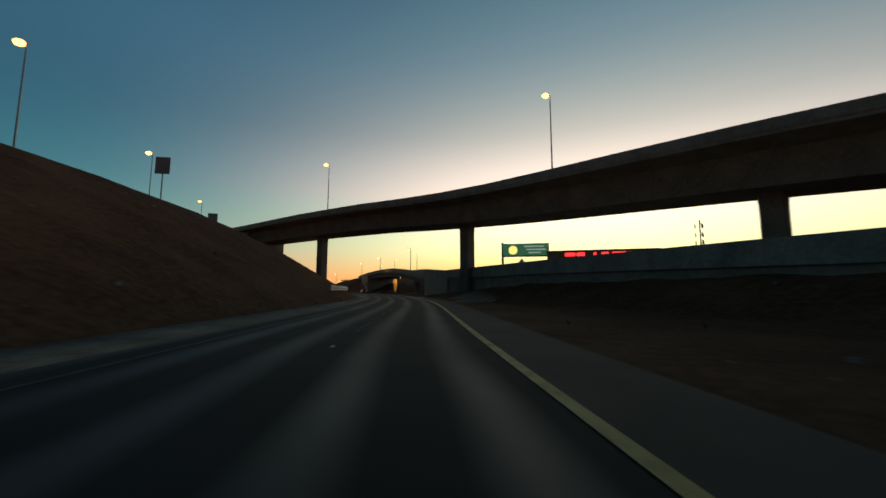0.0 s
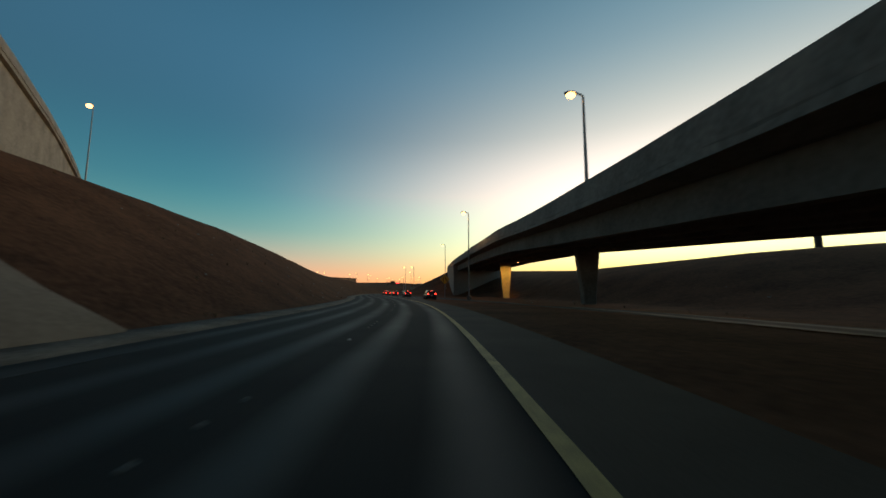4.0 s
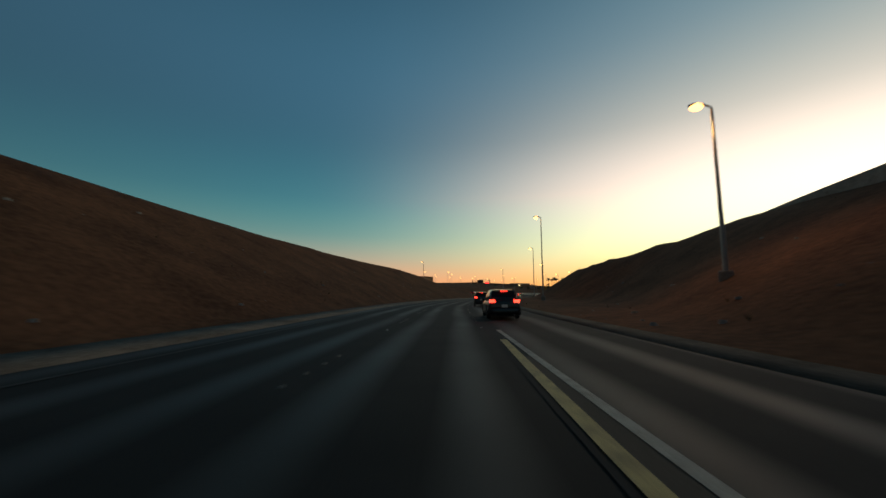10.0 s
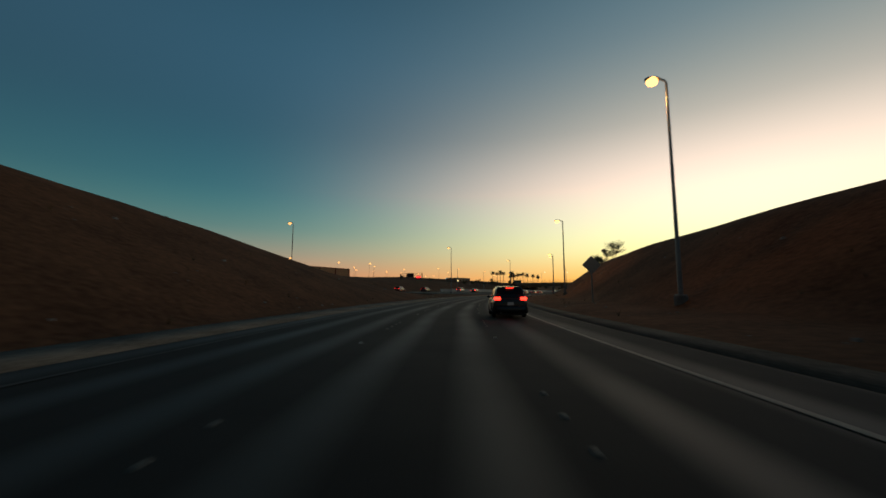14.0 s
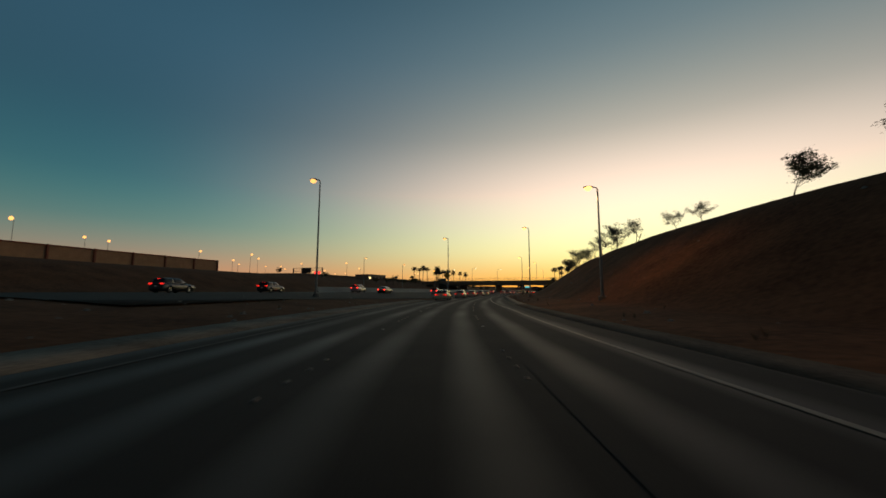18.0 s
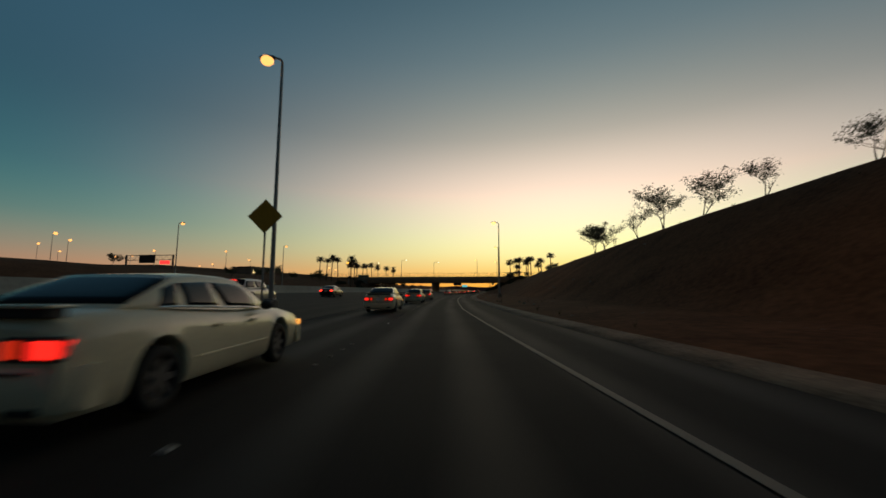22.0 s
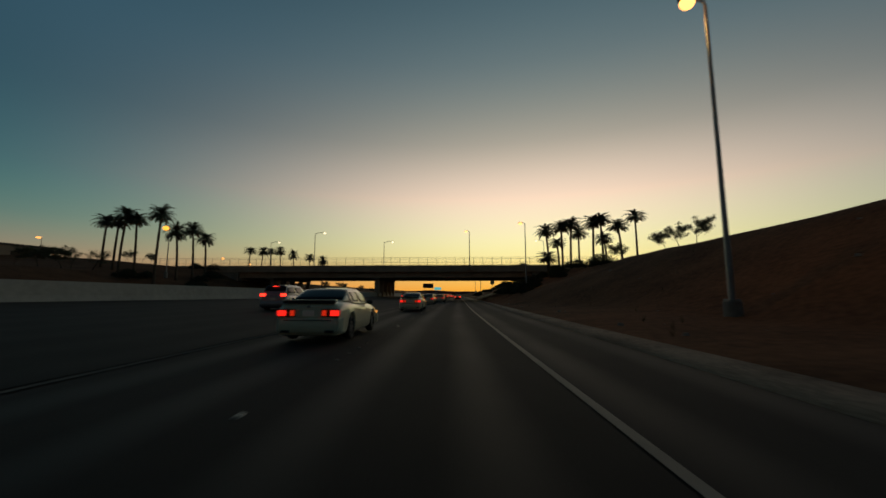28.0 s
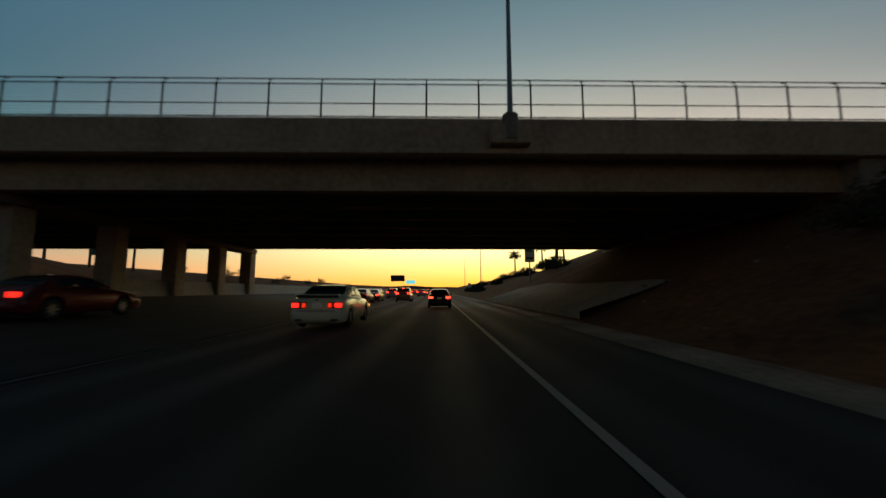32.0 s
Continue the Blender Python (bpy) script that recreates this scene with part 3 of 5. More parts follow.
strip("wall_apron", 73, 83, lambda s: [4.5, 5.6, 6.75], PAVED_SLOPE, 0.08, 2, label="pale concrete apron at the foot of the wall", category="paving", skirt=0.3)
strip("pier_apron", 33, 48, lambda s: [5.2 - 2.2 * ease(40 - s, 0, 6), 7.4, 8.8], PAVED_SLOPE, 0.05, 2, label="pale concrete apron round the pier foot", category="paving", skirt=0.3)

# ---------------------------------------------------------------- ramp and bridge on the right
RAMP_TOP = ((-200, 2.2), (0, 3.9), (30, 4.6), (60, 5.1), (86, 5.7), (110, 7.7), (137, 9.7), (163, 10.5), (194, 10.5), (219, 10.4), (255, 10.7), (292, 10.4), (306, 9.2))


def ramp(s, pts):
    i, t = table(s, RAMP_IN), table(s, RAMP_TOP)
    return [(i + d, (t + z) if not isinstance(z, str) else float(z)) for d, z in pts]


ramp_bridge = thing("ramp_bridge", Matrix.Identity(4), "concrete ramp bridge beside the road with a plain parapet", "bridge", kind="structure")
# toned darker than the near abutment: flyover shade put into the colour
beam("retaining_wall", -200, 82, lambda s: ramp(s, ((0, "-0.6"), (0.25, 0.0 - 1.15), (14.0, -1.15), (14.2, "-0.6"))), WALL_CONCRETE, 6, "tall plain concrete retaining wall", parent=ramp_bridge)
beam("parapet", -200, 306, lambda s: ramp(s, ((0.0, -1.55), (0.06, -1.2), (0.2, -0.02), (0.44, 0.0), (0.5, -1.15), (0.5, -1.55))), CONCRETE, 6, "pale concrete parapet", parent=ramp_bridge)
# dark strip laid on the wall in place of the shadow below the parapet
beam("joint_strip", 40, 86, lambda s: ramp(s, ((-0.03, -1.72), (0.2, -1.72), (0.2, -1.56), (-0.03, -1.56))), CONCRETE_DARK, 6, "dark strip standing for the shadow under the parapet", parent=ramp_bridge)
beam("outer_parapet", -200, 306, lambda s: ramp(s, ((13.7, -1.55), (13.75, -1.15), (13.82, 0.0), (14.02, -0.02), (14.14, -1.2), (14.2, -1.55))), CONCRETE, 6, "pale concrete parapet", parent=ramp_bridge)
# deck, girders and cap beams take the darker concrete as painted shade
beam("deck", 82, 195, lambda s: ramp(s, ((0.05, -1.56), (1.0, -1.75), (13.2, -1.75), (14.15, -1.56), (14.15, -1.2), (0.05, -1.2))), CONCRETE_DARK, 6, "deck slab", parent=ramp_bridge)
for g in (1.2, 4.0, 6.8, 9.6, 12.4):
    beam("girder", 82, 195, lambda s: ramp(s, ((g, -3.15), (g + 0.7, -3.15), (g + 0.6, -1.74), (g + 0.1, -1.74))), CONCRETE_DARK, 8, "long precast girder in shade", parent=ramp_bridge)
# pale tone holds the lamp light on this face, put into the colour
beam("far_abutment", 194, 219, lambda s: ramp(s, ((0.1, "-0.6"), (0.1, -1.57), (14.1, -1.57), (14.1, "-0.6"))), PALE_WALL, 6, "pale concrete abutment face", parent=ramp_bridge)
beam("near_abutment", 63, 82.4, lambda s: ramp(s, ((-0.12, "-0.6"), (-0.12, -1.57), (14.0, -1.57), (14.0, "-0.6"))), PALE_WALL, 6, "pale concrete abutment face", parent=ramp_bridge)
# darker than the abutment it joins: shade put into the colour
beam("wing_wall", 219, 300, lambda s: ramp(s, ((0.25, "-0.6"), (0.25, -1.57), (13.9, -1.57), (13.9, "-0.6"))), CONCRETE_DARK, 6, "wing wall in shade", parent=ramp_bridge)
for s in (126, 162.5):
    c = at(s, table(s, RAMP_IN) + 7.2)
    z1 = table(s, RAMP_TOP) - 3.1
    secs = [[(c.x + x * w, c.y + y, z) for x, y in ((-.5, -.6), (.5, -.6), (.5, .6), (-.5, .6))] for z, w in ((-.6, 1.15), (1.2, 1.2), (2.6, 1.6), (z1 - .5, 2.2), (z1 + .01, 2.3))]
    part("pier", loft(secs), CONCRETE, ramp_bridge, "flared concrete pier")
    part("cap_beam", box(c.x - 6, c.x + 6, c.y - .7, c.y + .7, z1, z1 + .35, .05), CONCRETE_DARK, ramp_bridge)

# ---------------------------------------------------------------- overpass with a fence
OVER = spot(669.4, 0, 0.15)
overpass = thing("overpass", OVER, "wide concrete overpass with a steel fence along its parapet", "bridge", kind="structure")
# deck and column caps: shade under the bridge put into a darker concrete
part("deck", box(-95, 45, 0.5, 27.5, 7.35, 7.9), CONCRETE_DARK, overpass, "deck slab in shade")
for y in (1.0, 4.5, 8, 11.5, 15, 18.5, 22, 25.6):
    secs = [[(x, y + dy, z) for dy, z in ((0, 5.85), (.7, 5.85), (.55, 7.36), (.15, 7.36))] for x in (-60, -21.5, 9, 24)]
    # only the edge girder is tan; the inner ones carry their shade as colour
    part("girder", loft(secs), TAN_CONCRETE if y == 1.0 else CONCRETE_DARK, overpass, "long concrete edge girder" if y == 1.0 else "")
for y0, y1 in ((0, .45), (27.55, 28)):
    secs = [[(x, y, z) for y, z in ((y0, 7.25), (y1, 7.25), (y1, 8.9), (y1 - .08, 9.0), (y0 + .08, 9.0), (y0, 8.9))] for x in (-95, -60, -30, 0, 25, 45)]
    part("parapet", loft(secs), TAN_CONCRETE, overpass, "pale concrete parapet")
    part("ledge", box(-95, 45, y0 - .12 if y0 == 0 else y1, y0 if y0 == 0 else y1 + .12, 7.28, 7.5, .03), TAN_CONCRETE, overpass, "thin drip ledge")
for i in range(5):
    part("column", box(-22.1, -20.9, 2.2 + 6 * i, 3.4 + 6 * i, 0.2, 5.6, .12), TAN_CONCRETE, overpass, "concrete column in the median row")
    # same column in the darker concrete, its shade put into the colour
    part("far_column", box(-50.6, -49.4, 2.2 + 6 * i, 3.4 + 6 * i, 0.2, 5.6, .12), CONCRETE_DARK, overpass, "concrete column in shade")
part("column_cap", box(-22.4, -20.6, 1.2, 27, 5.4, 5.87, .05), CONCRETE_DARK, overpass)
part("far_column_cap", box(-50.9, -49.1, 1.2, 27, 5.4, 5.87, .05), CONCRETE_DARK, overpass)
part("right_abutment", box(19.5, 24, .2, 27.8, 2.5, 7.3, .05), CONCRETE, overpass, "concrete abutment above the paved slope")
part("left_abutment", box(-64, -58.5, .2, 27.8, 1.5, 7.3, .05), CONCRETE, overpass, "concrete abutment")
# darker than the open slope paving: shade below the deck is in its colour
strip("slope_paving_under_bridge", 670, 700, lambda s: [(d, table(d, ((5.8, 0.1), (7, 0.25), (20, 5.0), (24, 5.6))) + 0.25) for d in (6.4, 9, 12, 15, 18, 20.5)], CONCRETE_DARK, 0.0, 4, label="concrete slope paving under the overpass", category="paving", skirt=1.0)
post_x = [-90 + 2.42 * i for i in range(54)]
fence_post = None
for x in post_x:
    if fence_post is None:
        fence_post = part("fence_post", tube([(0, 0, 9.0), (0, 0, 10.75), (0, .1, 10.95), (0, .3, 11.1)], [.045, .045, .042, .04], 6), DARK_STEEL, overpass, "slim steel fence post")
        fence_post.location = (x, .22, 0)
    else:
        c = fence_post.copy()
        scene.collection.objects.link(c)
        c.location = (x, .22, 0)
for z, y in ((9.12, .22), (9.75, .22), (10.7, .22), (11.1, .5)):
    part("fence_rail", tube([(-91, y, z), (40, y, z)], [.03, .03], 6), DARK_STEEL, overpass, "steel fence rail")
for i in range(11):
    part("fence_wire", tube([(-91, .22, 9.2 + .14 * i), (40, .22, 9.2 + .14 * i)], [.006, .006], 3), STEEL, overpass, "thin fence wire")
part("lamp_bracket", box(2.4, 4.2, -.55, .1, 7.6, 8.5, .1), TAN_CONCRETE, overpass, "concrete lamp bracket on the parapet")

# ---------------------------------------------------------------- barriers, walls, rails
BARRIER = ((380, -46), (410, -41), (440, -36), (470, -31), (495, -27.5), (530, -25), (590, -22.3), (640, -21.5), (1500, -21.5))
barrier = thing("median_barrier", Matrix.Identity(4), "long pale concrete median barrier beside the freeway", "barrier", kind="structure")
beam("barrier_run", 462, 1500, lambda s: [(table(s, BARRIER) + d, ground_z(s, table(s, BARRIER)) + z) for d, z in ((-.38, -.05), (-.22, .35), (-.1, 1.15), (.1, 1.15), (.22, .35), (.38, -.05))], PALE_WALL, 8, "pale concrete barrier", parent=barrier)
noise_wall = thing("noise_wall", Matrix.Identity(4), "tan panelled sound wall with red-brown posts on the hill", "wall", kind="structure")
for i in range(8):
    s0 = 484 + 15 * i
    g = ground_z(s0, -192)
    if i < 7:
        for z0, z1 in ((g - 1, 16.4), (16.43, 18.8), (18.83, 21.0)):
            secs = [[p + (at(s0, -192.25) - at(s0, -192)) * k + Vector((0, 0, z)) for k, z in ((0, z0), (1, z0), (1, z1), (0, z1))] for p in (at(s0, -192), at(s0 + 15, -192))]
            part("wall_panel", loft(secs), RUST_PANEL, noise_wall, "tan wall panel")
    p = at(s0, -192)
    part("wall_post", box(p.x - .6, p.x + .6, p.y - .5, p.y + .5, g - 1, 21.7, .05), RUST_POST, noise_wall, "red-brown wall post")
beam("wall_cap", 484, 589, lambda s: [(-192.5, 21.0), (-191.7, 21.0), (-191.7, 21.6), (-192.5, 21.6)], RUST_POST, 8, "red-brown coping", parent=noise_wall)

guard_rail = thing("guard_rail", Matrix.Identity(4), "weathered steel guard rail on posts beside the bank", "guard rail", kind="structure")
for z0 in (1.28, 1.64):
    beam("rail", 42, 80, lambda s: [(-10.9, z0), (-10.82, z0 + .06), (-10.88, z0 + .14), (-10.82, z0 + .22), (-10.9, z0 + .3), (-10.94, z0 + .3), (-10.87, z0 + .22), (-10.93, z0 + .14), (-10.87, z0 + .06), (-10.94, z0)], STEEL, 4, "corrugated steel rail", parent=guard_rail)
for i in range(19):
    p = at(43 + 2 * i, -11.02)
    part("rail_post", box(p.x - .06, p.x + .06, p.y - .08, p.y + .08, ground_z(43 + 2 * i, -11) - .4, 1.92), BARK, guard_rail, "timber post")

# ---------------------------------------------------------------- street lamps
def street_lamp(h, arm=1.0, lens=None, label="", name="street_lamp", rise=0.25, glow=1.45):
    """A tapered steel pole on a concrete foot; the arm and head reach to local -x."""
    lens = lens or SODIUM
    e = thing(name, Matrix.Identity(4), label, "street lamp", "freeway lamps")
    # foot toned dark so that it sinks into the shade of the bank
    part("foot", tube([(0, 0, -0.6), (0, 0, 0.55), (0, 0, 0.6)], [0.36, 0.36, 0.3], 14), CONCRETE_DARK, e, "round concrete foot")
    bp = box(-0.22, 0.22, -0.22, 0.22, 0.6, 0.64, 0.01)
    part("base_plate", bp, STEEL, e)
    part("pole", tube([(0, 0, 0.64), (0, 0, h * 0.5), (0, 0, h)], [0.13, 0.1, 0.075], 12), STEEL, e, "tapered grey steel pole")
    n = 7
    pts = [(-arm * (1 - math.cos(i / n * math.pi / 2)), 0, h + rise * math.sin(i / n * math.pi / 2)) for i in range(n + 1)] if arm < 1.5 else \
          [(-arm * i / n, 0, h - 0.05 + rise * math.sin(i / n * math.pi * 0.62)) for i in range(n + 1)]
    part("arm", tube(pts, [0.06] * (n + 1), 8), STEEL, e)
    tip = Vector(pts[-1])
    secs = []
    for k, (dx, w, z0, z1) in enumerate(((0.12, 0.07, -0.05, 0.07), (0.0, 0.14, -0.07, 0.12), (-0.3, 0.2, -0.09, 0.15), (-0.62, 0.19, -0.09, 0.12), (-0.78, 0.1, -0.06, 0.05))):
        secs.append([tip + Vector((dx, w * math.cos(a), z0 + (z1 - z0) * (0.5 + 0.5 * math.sin(a)))) for a in [i / 10 * 2 * math.pi for i in range(10)]])
    head = part("lamp_head", loft(secs), DARK_STEEL, e, "grey cobra-head housing", True)
    bm = bmesh.new()
    bmesh.ops.create_uvsphere(bm, u_segments=12, v_segments=8, radius=1)
    # glow swells the lens beyond true size to stand in for its halo
    bmesh.ops.transform(bm, verts=bm.verts, matrix=Matrix.Translation(tip + Vector((-0.36, 0, -0.1 - .06 * (glow - 1)))) @ Matrix.Diagonal((0.25 * glow, 0.19 * glow, 0.18 * glow, 1)))
    part("lens", bm, lens, head, "glowing warm lamp lens", True)
    return e


# ---------------------------------------------------------------- cars
SEDAN = dict(length=5.1, width=1.88, deck=((-2.55, .9), (-2.48, 1.0), (-2.2, 1.04), (-1.5, 1.05), (0, .97), (1.0, .95), (1.7, .9), (2.3, .81), (2.5, .73), (2.55, .66)),
             base=(-1.92, 1.2, .8), roof=(-1.12, 0.3, .62, 1.44), axle=(-1.5, 1.38), wheel=.33, quad=True)
COMPACT = dict(length=4.6, width=1.8, deck=((-2.3, .84), (-2.24, .98), (-2.0, 1.06), (-1.6, 1.08), (0, 1.0), (.9, .98), (1.6, .9), (2.1, .8), (2.26, .73), (2.3, .66)),
               base=(-1.85, 1.05, .77), roof=(-1.0, 0.1, .54, 1.45), axle=(-1.32, 1.36), wheel=.32, quad=False)
SUV = dict(length=4.7, width=1.86, deck=((-2.35, .84), (-2.3, 1.0), (-2.1, 1.06), (-1.6, 1.08), (0, 1.05), (.9, 1.05), (1.6, .98), (2.2, .86), (2.35, .66)),
           base=(-2.2, 1.1, .82), roof=(-1.85, 0.2, .64, 1.68), axle=(-1.38, 1.38), wheel=.36, quad=False)


def paint_mat(name, color, metal=0.3):
    return mat(name, color, 0.32, metal, var=0.08, scale=3, bump=0.0, coat=0.6)


def car(kind, paint, label, tail=None, head=False, name="car"):
    """A car, nose to +y, standing on z = 0."""
    k = kind
    tail = tail or TAIL_ON
    e = thing(name, Matrix.Identity(4), label, "car", "cars on the freeway")
    half, w0, wr, (ar, af) = k["length"] / 2, k["width"] / 2, k["wheel"], k["axle"]
    dy, dz = zip(*k["deck"])
    ys = sorted(set(list(dy) + [a + d for a in (ar, af) for d in (-.42, -.40, -.36, -.28, -.15, 0, .15, .28, .36, .40, .42)] + [-.6, -.2, .4]))
    secs = []
    for y in ys:
        top = float(np.interp(y, dy, dz))
        w = w0 * (1 - 0.05 * (abs(y) / half) ** 4 - 0.06 * (abs(y) / half) ** 16)
        zb = 0.2 + (0.1 if abs(y) > half - 0.06 else 0)
        for a in (ar, af):
            if abs(y - a) < wr + .075:
                zb = max(zb, wr + math.sqrt((wr + .075) ** 2 - (y - a) ** 2))
        zs = [zb, zb, max(zb + .02, .27), max(zb + .03, .42), max(zb + .04, .56), max(zb + .06, top - .22), top - .11, top - .04, top - .005, top + .015, top + .03]
        xs = [0, w - .09, w - .035, w - .008, w, w - .022, w - .055, w - .11, w - .2, w * .5, 0]
        right = [(x, y, z) for x, z in zip(xs, zs)]
        secs.append(right + [(-x, y, z) for x, y, z in right[-2:0:-1]])
    body = part("body", loft(secs), paint, e, "", True)
    body.data.set_sharp_from_angle(angle=radians(32))
    part("underbody", box(-w0 + .24, w0 - .24, -half + .12, half - .15, 0.17, 0.55), BLACK_TRIM, e)
    yb, yf, bw = k["base"]
    r0, r1, rw, rh = k["roof"]
    zr, zf = float(np.interp(yb, dy, dz)) - .01, float(np.interp(yf, dy, dz)) - .01
    zm = float(np.interp(-.3, dy, dz)) - .02
    # the cabin: an arched profile along the car, leaning sides and a rounded roof edge
    prof = [(yb, zr)] + [(yb + (r0 - yb) * q, zr + (rh - .035 - zr) * q ** .82) for q in (.25, .5, .75)] + [(r0, rh - .035), (r0 * .6 + r1 * .4, rh), (r0 * .2 + r1 * .8, rh - .012), (r1, rh - .045)] + [(r1 + (yf - r1) * q, rh - .045 - (rh - .045 - zf) * q ** 1.12) for q in (.25, .5, .75)] + [(yf, zf)]
    py, pz = zip(*prof)

    def skin(y, u, off=0.0):
        """A point of the cabin at y; u runs from the right sill (-1) over the roof to the left sill (1)."""
        h, e_ = float(np.interp(y, py, pz)), (y - yb) / (yf - yb)
        base_w = bw + .045 - .16 * (2 * e_ - 1) ** 4
        zs_ = min(h, float(np.interp(y, dy, dz)) - .02)
        k_ = (h - zs_) / max(.05, rh - zs_)
        top_w = base_w - (base_w - rw) * min(1, k_) * .92
        a_ = abs(u)
        if a_ > .62:
            q = (a_ - .62) / .38
            x, z = top_w + (base_w - top_w) * q, h - .05 * k_ - (h - .05 * k_ - zs_) * q
            x += off + .02 * math.sin(math.pi * q)
        else:
            q = a_ / .62
            x, z = top_w * math.sin(q * math.pi / 2) ** .9, h - .05 * k_ * (1 - math.cos(q * math.pi / 2)) ** 1.5 + off * .8
            y = y - off * (1 if e_ < .3 else -1 if e_ > .7 else 0) * .8
        return (math.copysign(x, -u) if u else 0.0, y, z)

    us = [-1, -.92, -.84, -.76, -.68, -.62, -.5, -.35, -.18, 0, .18, .35, .5, .62, .68, .76, .84, .92, 1]
    cy = sorted(set(list(py) + [yb + (yf - yb) * i / 18 for i in range(19)]))
    cab = part("cabin", loft([[skin(y, u) for u in us] for y in cy], closed=False, cap=False), paint, e, "", True)
    cab.data.set_sharp_from_angle(angle=radians(40))

    def pane(y0, y1, u0, u1, lean=0.0):
        """A curved pane lying 7 mm proud of the cabin."""
        bm = bmesh.new()
        n, m = 7, 7
        g = {}
        for o in (0, 1):
            for i in range(n):
                for j in range(m):
                    u = u0 + (u1 - u0) * j / (m - 1)
                    y = y0 + (y1 - y0) * i / (n - 1) + lean * (abs(u) - .81)
                    g[o, i, j] = bm.verts.new(skin(y, u, .009 if o else -.004))
        for o in (0, 1):
            for i in range(n - 1):
                for j in range(m - 1):
                    bm.faces.new((g[o, i, j], g[o, i + 1, j], g[o, i + 1, j + 1], g[o, i, j + 1]))
        rim_ = [(0, j) for j in range(m)] + [(i, m - 1) for i in range(1, n)] + [(n - 1, j) for j in range(m - 2, -1, -1)] + [(i, 0) for i in range(n - 2, 0, -1)]
        for (a, b), (c, d) in zip(rim_, rim_[1:] + rim_[:1]):
            bm.faces.new((g[0, a, b], g[0, c, d], g[1, c, d], g[1, a, b]))
        bmesh.ops.recalc_face_normals(bm, faces=bm.faces)
        return bm

    part("rear_window", pane(yb + .1, r0 - .02, -.58, .58), CAR_GLASS, e, "dark rear window", True)
    part("windscreen", pane(r1 + .05, yf - .1, -.58, .58), CAR_GLASS, e, "", True)
    span = r1 - r0
    for s in (1, -1):
        cuts = ((r0 - .3, r0 - .02), (r0 + .06, r0 + .5 * span), (r0 + .5 * span + .07, r1 + .3)) if k["quad"] else ((r0 - .12, r0 + .47 * span), (r0 + .47 * span + .08, r1 + .28))
        for n_, (y0, y1) in enumerate(cuts):
            part("side_window", pane(y0, y1, -s * .68, -s * .95, -.5 if n_ == 0 else .75 if n_ == len(cuts) - 1 else 0.0), CAR_GLASS, e, "", True)
        part("window_trim", tube([skin(y, -s * .965, .012) for y in np.linspace(r0 - .35, r1 + .55, 9)], [.009] * 9, 5), CHROME, e, "thin bright trim under the windows")
        bm = bmesh.new()
        bmesh.ops.create_icosphere(bm, subdivisions=2, radius=1, matrix=Matrix.Translation((s * (w0 + .03), yf - .5, zf + .07)) @ Matrix.Diagonal((.11, .07, .075, 1)))
        part("mirror", bm, BLACK_TRIM if k["quad"] else paint, e, "", True)
        for y in ((-.55, .35) if k["quad"] else (-.6, .35)):
            part("door_handle", box(s * w0 - .008, s * w0 + .018, y - .09, y + .09, zm - .19, zm - .155, .006), paint, body)
        bm = box(s * (w0 - .004) - .01, s * (w0 - .004) + .01, ar + .55, af - .5, .44, .475, .005)
        part("side_moulding", bm, paint, e)
    def bumper(sign, z0, z1, out):
        """A bumper that curves round the corners."""
        secs = []
        for x in np.linspace(-w0 + .02, w0 - .02, 17):
            q = abs(x) / w0
            y = half + out - .1 * q ** 4 - .16 * q ** 14
            secs.append([(x, sign * (y + dy_), z0 + (z1 - z0) * v) for dy_, v in ((-.2, 0), (-.03, 0), (-.005, .12), (0, .5), (-.012, .86), (-.04, 1), (-.2, 1))])
        return loft(secs)

    part("rear_bumper", bumper(-1, .27, .62, .07), paint, e, "", True).data.set_sharp_from_angle(angle=radians(40))
    part("front_bumper", bumper(1, .25, .54, .06), paint, e, "", True).data.set_sharp_from_angle(angle=radians(40))
    part("number_plate", box(-.16, .16, -half - .012, -half + .02, .68, .83, .005), PLATE, e, "pale licence plate with plain bars")
    zt = .78 if k is not SUV else 1.0
    if k["quad"]:
        for s in (1, -1):
            a, b = sorted((s * .36, s * (w0 - .1)))
            part("lamp_surround", box(a, b, -half - .02, -half + .08, .66, .86, .012), BLACK_TRIM, e, "black lamp surround")
            for x0, x1, y1, lens in ((.6, .84, .1, tail), (.38, .5, -.01, TAIL_INNER)):
                a, b = sorted((s * x0, s * x1))
                part("tail_light", box(a, b, -half - .034, -half + y1, .69, .83, .012), lens, e, "glowing red tail light")
            part("exhaust_recess", box(s * .6 - .12, s * .6 + .12, -half - .075, -half + .02, .27, .33, .01), BLACK_TRIM, e)
        part("plate_recess", box(-.34, .34, -half - .008, -half + .04, .66, .86, .01), paint, e, "panel round the plate")
        part("boot_lip", box(-.74, .74, -half - .03, -half + .2, 1.075, 1.105, .014), paint, e, "low spoiler on the boot lid")
        # solid black strip stands in for the shade below the spoiler
        part("spoiler_gap", box(-.7, .7, -half - .006, -half + .16, 1.0, 1.076, .008), BLACK_TRIM, e, "black strip for the shaded gap under the spoiler")
        part("spoiler_light", box(-.16, .16, -half - .02, -half - .005, 1.055, 1.075, .003), BLACK_TRIM, e)
        part("bumper_line", box(-w0 + .3, w0 - .3, -half - .074, -half - .05, .575, .595, .004), BLACK_TRIM, e, "thin seam above the bumper")
